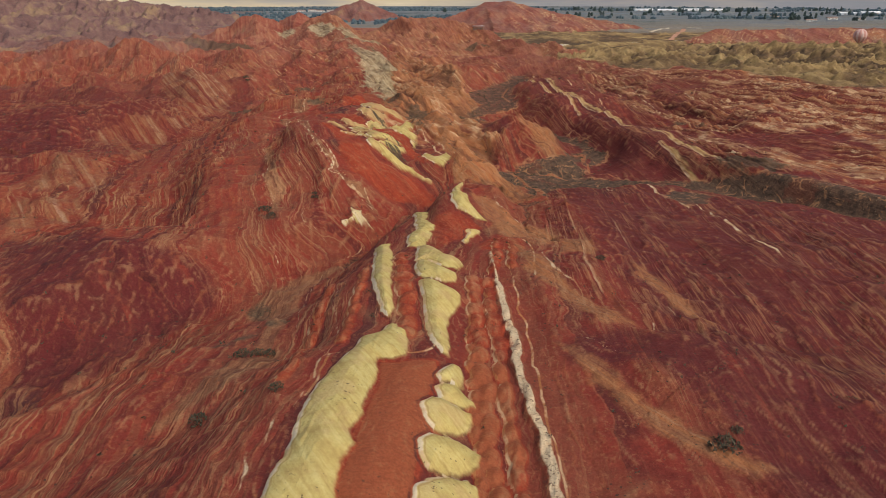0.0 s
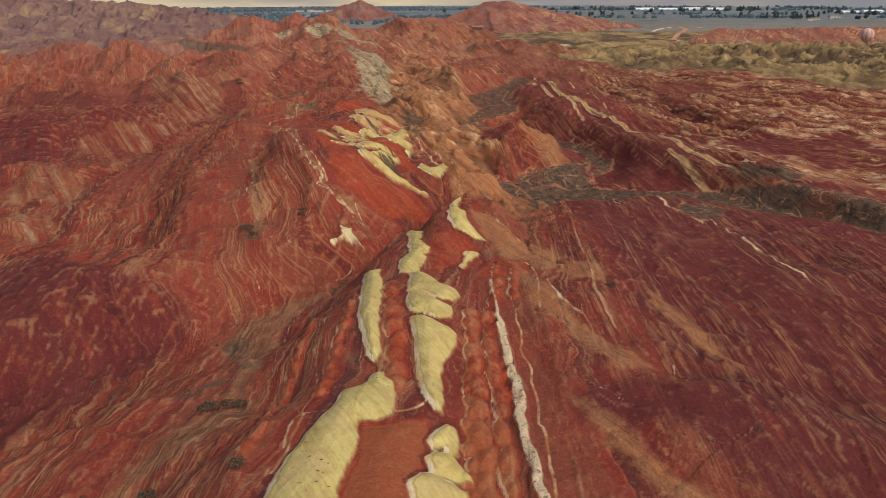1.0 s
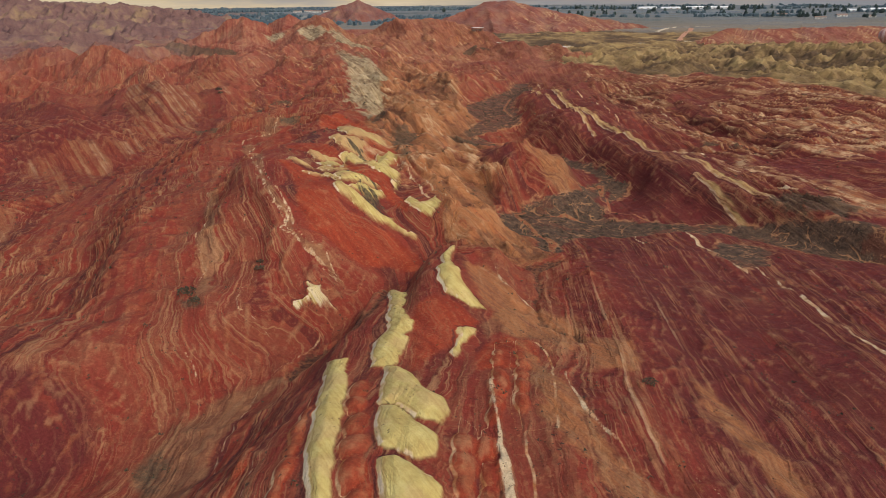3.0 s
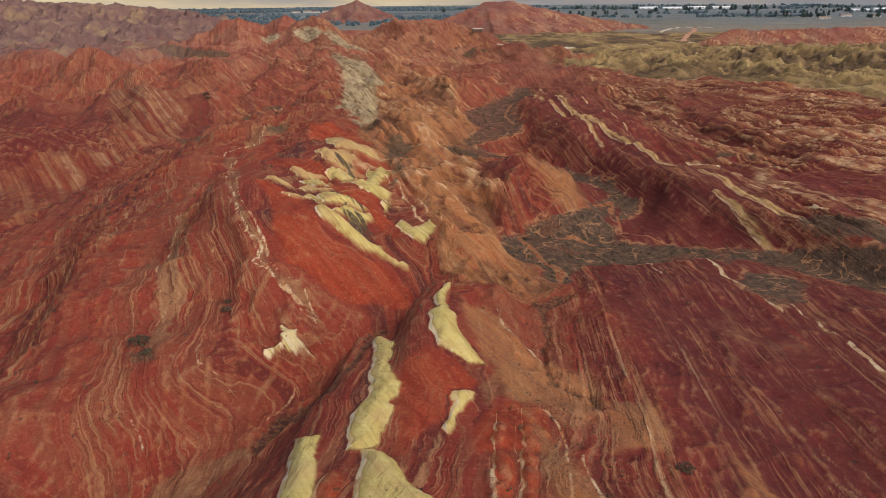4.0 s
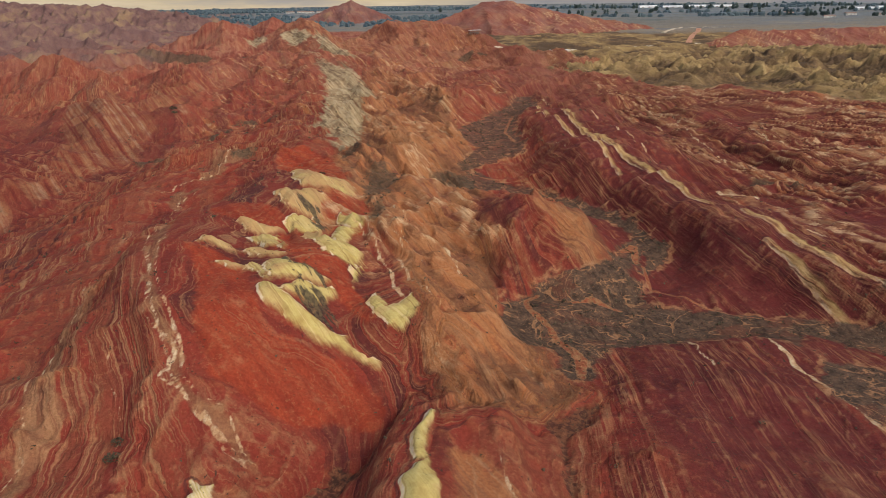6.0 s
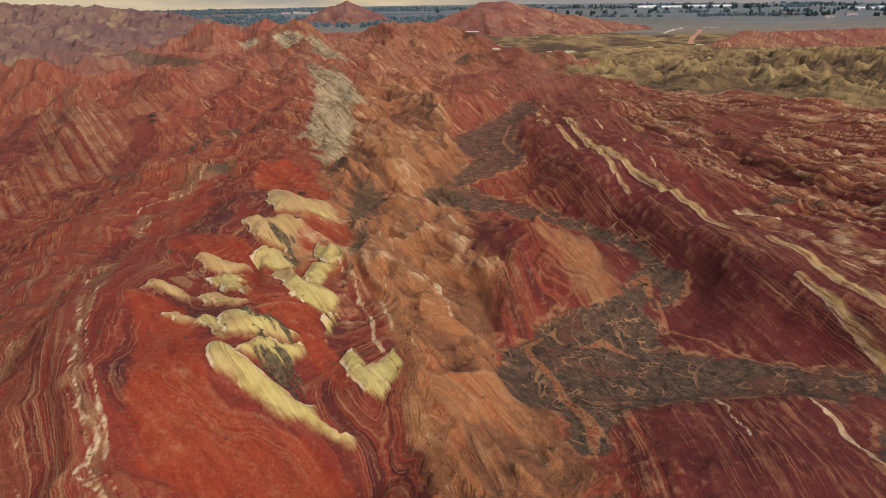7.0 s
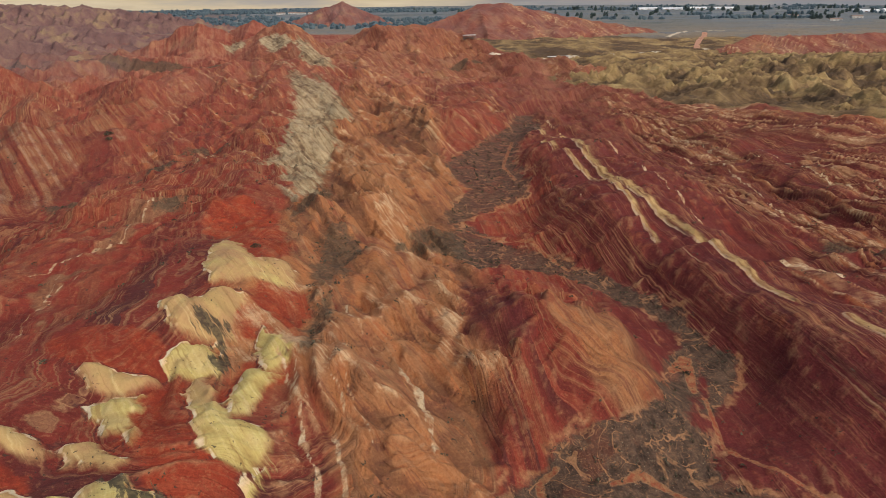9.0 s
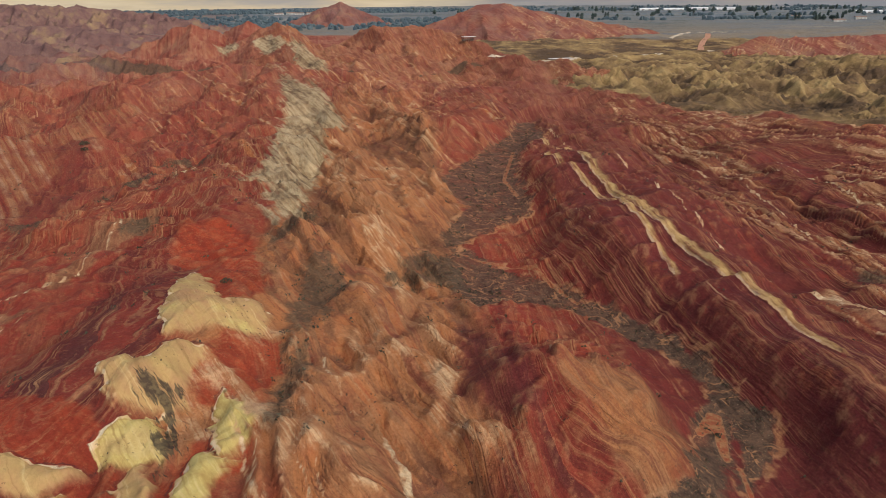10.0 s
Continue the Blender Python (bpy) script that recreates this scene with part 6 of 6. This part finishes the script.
# ---- hot-air balloon standing on the flats ----
def balloon(x, y):
    z = ground_at(x, y)
    top = tagged(new("hot_air_balloon"), "pale pink hot-air balloon standing on the flats", "balloon")
    top.matrix_world = pose(x, y, z)
    rad, mid = 5.2, 10.2
    prof = []
    for i in range(15):
        a = math.pi * i / 14
        r = rad * math.sin(a) if a < math.pi * 0.55 else rad * math.sin(a) * (1 - 0.18 * (a - math.pi * 0.55)) + 0.25 * (a / math.pi)
        prof.append((max(r, 0.02), mid + rad * math.cos(a) * (1.0 if a < math.pi / 2 else 1.22)))
    gores = 16
    for half in (0, 1):
        bm = bmesh.new()
        for g in range(half, gores, 2):
            rows = []
            for r, h in prof:
                rows.append([bm.verts.new((r * (1 + 0.03 * math.sin(math.pi * k / 4)) * math.cos(2 * math.pi * (g + k / 4) / gores), r * (1 + 0.03 * math.sin(math.pi * k / 4)) * math.sin(2 * math.pi * (g + k / 4) / gores), h)) for k in range(5)])
            for a, b in zip(rows[:-1], rows[1:]):
                for k in range(4):
                    bm.faces.new((a[k], b[k], b[k + 1], a[k + 1]))
        part("envelope", bm, CLOTH if half else CLOTH_RED, top, "pale gores" if half else "red gores")
    bm = bmesh.new()
    box(bm, 0, 0, 0.6, 1.5, 1.2, 1.2)
    bmesh.ops.bevel(bm, geom=bm.edges[:], offset=0.1, segments=2, affect="EDGES")
    part("basket", bm, WICKER, top, "wicker basket")
    for q in range(4):
        a = math.pi / 4 + q * math.pi / 2
        bm = bmesh.new()
        p0, p1 = Vector((0.6 * math.cos(a), 0.5 * math.sin(a), 1.1)), Vector((0.7 * math.cos(a), 0.7 * math.sin(a), 4.2))
        d = p1 - p0
        mtx = Matrix.Translation((p0 + p1) / 2) @ d.to_track_quat("Z", "Y").to_matrix().to_4x4()
        bmesh.ops.create_cone(bm, segments=6, radius1=0.05, radius2=0.05, depth=d.length, matrix=mtx)
        part("rope", bm, WICKER, top)


balloon(362, 600)


# ---- trees and sheds on the plain ----
def poplar(seed, height, spread):
    rnd = random.Random(seed)
    top = tagged(new("tree"), "distant dark green tree on the plain", "tree", "trees on the plain")
    bm = bmesh.new()
    bmesh.ops.create_cone(bm, segments=6, radius1=0.35, radius2=0.1, depth=height * 0.75, matrix=Matrix.Translation((0, 0, height * 0.375 - 0.4)))
    for i in range(5):
        a = rnd.uniform(0, 6.28)
        h = height * rnd.uniform(0.3, 0.6)
        d = Vector((math.cos(a), math.sin(a), 1.4)) * spread * 0.7
        bmesh.ops.create_cone(bm, segments=4, radius1=0.12, radius2=0.04, depth=d.length, matrix=Matrix.Translation(Vector((0, 0, h)) + d / 2) @ d.to_track_quat("Z", "Y").to_matrix().to_4x4())
    part("trunk", bm, BARK, top)
    bm = bmesh.new()
    for i in range(90):
        h = rnd.uniform(0.18, 1.0)
        r = spread * math.sin(math.pi * min(1, h * 0.85 + 0.12)) ** 0.7 * rnd.uniform(0.3, 1.05)
        a = rnd.uniform(0, 6.28)
        mtx = pose(r * math.cos(a), r * math.sin(a), height * h, rnd.uniform(0, 360), rnd.uniform(0, 360), 0) @ Matrix.Diagonal((1, rnd.uniform(0.6, 1), rnd.uniform(0.5, 0.9), 1))
        bmesh.ops.create_icosphere(bm, subdivisions=1, radius=spread * rnd.uniform(0.2, 0.42), matrix=mtx)
    part("crown", bm, LEAF, top)
    return top


rnd = random.Random(11)
kinds = [poplar(1, 13, 3.0), poplar(2, 10, 4.0), poplar(3, 8, 3.4)]
spots = []
for _ in range(170):
    y = rnd.uniform(1480, 2150)
    x = rnd.uniform(0.28, 0.72) * y if rnd.random() < 0.8 else rnd.uniform(-0.05, 0.28) * y
    if rnd.random() < 0.55 and spots:
        bx, by = rnd.choice(spots)
        x, y = bx + rnd.uniform(-45, 45), by + rnd.uniform(-8, 8)
    spots.append((x, y))
for i, (x, y) in enumerate(spots):
    place_it = pose(x, y, ground_at(x, y), 0, 0, rnd.uniform(0, 360))
    if i < 3:
        kinds[i].matrix_world = place_it
    else:
        copy_thing(kinds[i % 3], place_it)


def far_wood():
    """A dense belt of trees along the rim of the plain, too far to count."""
    rnd = random.Random(5)
    verts, faces = [], []
    for i in range(5200):
        if i % 2:
            y = rnd.uniform(1330, 2550)
            x = rnd.uniform(-0.46, 0.02) * y
        else:
            y = 1560 + 140 * rnd.randint(0, 7) + rnd.gauss(0, 7)
            x = rnd.uniform(0.0, 0.74) * y
            if noise.noise((x * 0.006, y * 0.02, 2)) < 0.02:
                continue
        z = ground_at(x, y)
        if z > -4:
            continue
        r, h = rnd.uniform(3.5, 7.5), rnd.uniform(4.5, 9)
        base = len(verts)
        for k in range(5):
            a = 6.28 * k / 5 + rnd.uniform(-0.4, 0.4)
            verts.append((x + r * math.cos(a), y + r * math.sin(a), z - 1))
        for k in range(5):
            a = 6.28 * k / 5 + rnd.uniform(-0.4, 0.4)
            verts.append((x + 0.8 * r * math.cos(a), y + 0.8 * r * math.sin(a), z + h * rnd.uniform(0.5, 0.8)))
        verts.append((x, y, z + h))
        for k in range(5):
            faces.append((base + k, base + (k + 1) % 5, base + 5 + (k + 1) % 5, base + 5 + k))
            faces.append((base + 5 + k, base + 5 + (k + 1) % 5, base + 10))
    me = bpy.data.meshes.new("far_woods")
    me.from_pydata(verts, [], faces)
    me.materials.append(plain_material("far_wood_leaves", (0.060, 0.092, 0.115), (0.105, 0.140, 0.150), 0.02))
    tagged(new("far_woods", me), "dark blue-green belt of far woods", "woods", kind="stuff")


far_wood()


def shed(length, depth, height, wall, roof, name, label):
    top = tagged(new(name), label, "building", "buildings on the plain")
    bm = bmesh.new()
    box(bm, 0, 0, height / 2 - 0.3, length, depth, height + 0.6)
    part("wall", bm, wall, top)
    bm = bmesh.new()
    e = 0.5
    v = [bm.verts.new(p) for p in ((-length / 2 - e, -depth / 2 - e, height), (length / 2 + e, -depth / 2 - e, height), (length / 2 + e, depth / 2 + e, height), (-length / 2 - e, depth / 2 + e, height),
                                   (-length / 2 - e, 0, height + depth * 0.28), (length / 2 + e, 0, height + depth * 0.28))]
    for f in ((0, 1, 5, 4), (2, 3, 4, 5), (1, 2, 5), (3, 0, 4), (3, 2, 1, 0)):
        bm.faces.new([v[i] for i in f])
    part("roof", bm, roof, top)
    for i in range(3):
        bm = bmesh.new()
        box(bm, -length / 3 + i * length / 3, -depth / 2 - 0.03, height * 0.5, length / 9, 0.12, height * 0.4)
        part("window", bm, TILE_ROOF, top)
    return top


sheds = [shed(22, 8, 3.4, WHITEWASH, TILE_ROOF, "shed", "white far-off shed with a dull roof"), shed(55, 10, 3.6, SHEET, SHEET, "greenhouse", "long white greenhouse on the plain")]
spots = [(590 + 70 * i, 2060 + 6 * (i % 3), 1) for i in range(4)] + [(1010 + 70 * i, 1760 + 10 * (i % 2), 1) for i in range(5)] + [(rnd.uniform(700, 1050), rnd.uniform(1420, 1600), 0) for i in range(7)] + [(-390 + 26 * i, 1930 + 20 * (i % 2), 0) for i in range(6)]
first = {0, 1}
for x, y, k in spots:
    where = pose(x, y, ground_at(x, y), 0, 0, rnd.uniform(-12, 12))
    if k in first:
        sheds[k].matrix_world = where
        first.discard(k)
    else:
        copy_thing(sheds[k], where)


# ---- desert shrubs ----
def shrub(seed):
    rnd = random.Random(seed)
    top = tagged(new("shrub"), "dark dry desert shrub on red ground", "shrub", "desert shrubs")
    bm = bmesh.new()
    for i in range(14):
        a, t = rnd.uniform(0, 6.28), rnd.uniform(0.1, 0.9)
        d = Vector((math.cos(a) * t, math.sin(a) * t, rnd.uniform(0.4, 0.9)))
        bmesh.ops.create_cone(bm, segments=4, radius1=0.035, radius2=0.01, depth=d.length, matrix=Matrix.Translation(d / 2 - Vector((0, 0, 0.06))) @ d.to_track_quat("Z", "Y").to_matrix().to_4x4())
    part("stem", bm, BARK, top)
    bm = bmesh.new()
    for i in range(150):
        a, t = rnd.uniform(0, 6.28), math.sqrt(rnd.random())
        p = Vector((math.cos(a) * t, math.sin(a) * t, (0.2 + 0.6 * math.sqrt(max(0, 1 - t * t))) * rnd.uniform(0.45, 1.05)))
        s = rnd.uniform(0.08, 0.2)
        v = [bm.verts.new(p + Vector((rnd.uniform(-s, s), rnd.uniform(-s, s), rnd.uniform(-s, s)))) for _ in range(4)]
        for f in ((0, 1, 2), (0, 2, 3), (0, 3, 1), (1, 3, 2)):
            bm.faces.new([v[k] for k in f])
    part("foliage", bm, TWIG, top)
    return top


bushes = [shrub(1), shrub(2)]
big = [(27.6, 53, 1.5), (30, 55.6, 0.7), (-25.8, 58, 1.1), (-17, 57.5, 0.8), (-26, 74.6, 1.2), (-24.6, 76.4, 1.0), (-23.2, 77, 0.9), (-37.8, 133, 1.4), (-36, 131, 0.9),
       (-29, 143.5, 0.9), (-29.6, 146, 0.7), (28, 108.5, 0.9), (-24.5, 248.5, 0.9), (-107, 367, 1.6), (-105, 363, 1.3)]
used = set()
for i, (x, y, size) in enumerate(big):
    where = pose(x, y, ground_at(x, y) - 0.05, 0, 0, 47 * i) @ Matrix.Scale(size, 4)
    ob = bushes[i % 2]
    if i % 2 in used:
        ob = copy_thing(bushes[i % 2], pose(0, 0, 0))
    used.add(i % 2)
    ob.matrix_basis = where


def scrub_clumps():
    """Small shrubs and tufts strewn over gravel, gullies and slopes."""
    rnd = np.random.RandomState(4)
    cell = np.stack([X, Y, Z], 2)
    keep = (Y > 25) & (Y < 420) & (np.abs(X) < 40 + 0.7 * Y)
    weight = np.where(keep, 0.02 + 0.30 * smooth(SCRUBB, -1.5, 1) + 0.22 * smooth(WASH, -1, 2) + 0.05 * smooth(fbm(X * 0.05, Y * 0.05, 3, 77), 0.3, 0.9), 0)
    weight = weight * (PALE < -0.3) * np.gradient(X, axis=1) * np.gradient(Y, axis=0)
    flat = weight.ravel().astype(np.float64)
    pick = rnd.choice(flat.size, 4200, p=flat / flat.sum())
    base = cell.reshape(-1, 3)[pick]
    verts, faces = [], []
    for x, y, z in base:
        s = rnd.uniform(0.12, 0.4) * (1 + 0.4 * (y > 180))
        k0 = len(verts)
        for j in range(5):
            o = rnd.uniform(-s, s, 3) * (1, 1, 0.5)
            for q in range(4):
                d = rnd.uniform(-0.55, 0.55, 3) * s
                verts.append((x + o[0] + d[0], y + o[1] + d[1], z + 0.35 * s + o[2] + d[2]))
            b = k0 + 4 * j
            faces += [(b, b + 1, b + 2), (b, b + 2, b + 3), (b, b + 3, b + 1), (b + 1, b + 3, b + 2)]
    me = bpy.data.meshes.new("scrub")
    me.from_pydata(verts, [], faces)
    me.materials.append(TWIG)
    tagged(new("scrub", me), "small dark tufts of desert scrub", "scrub", kind="stuff")


scrub_clumps()
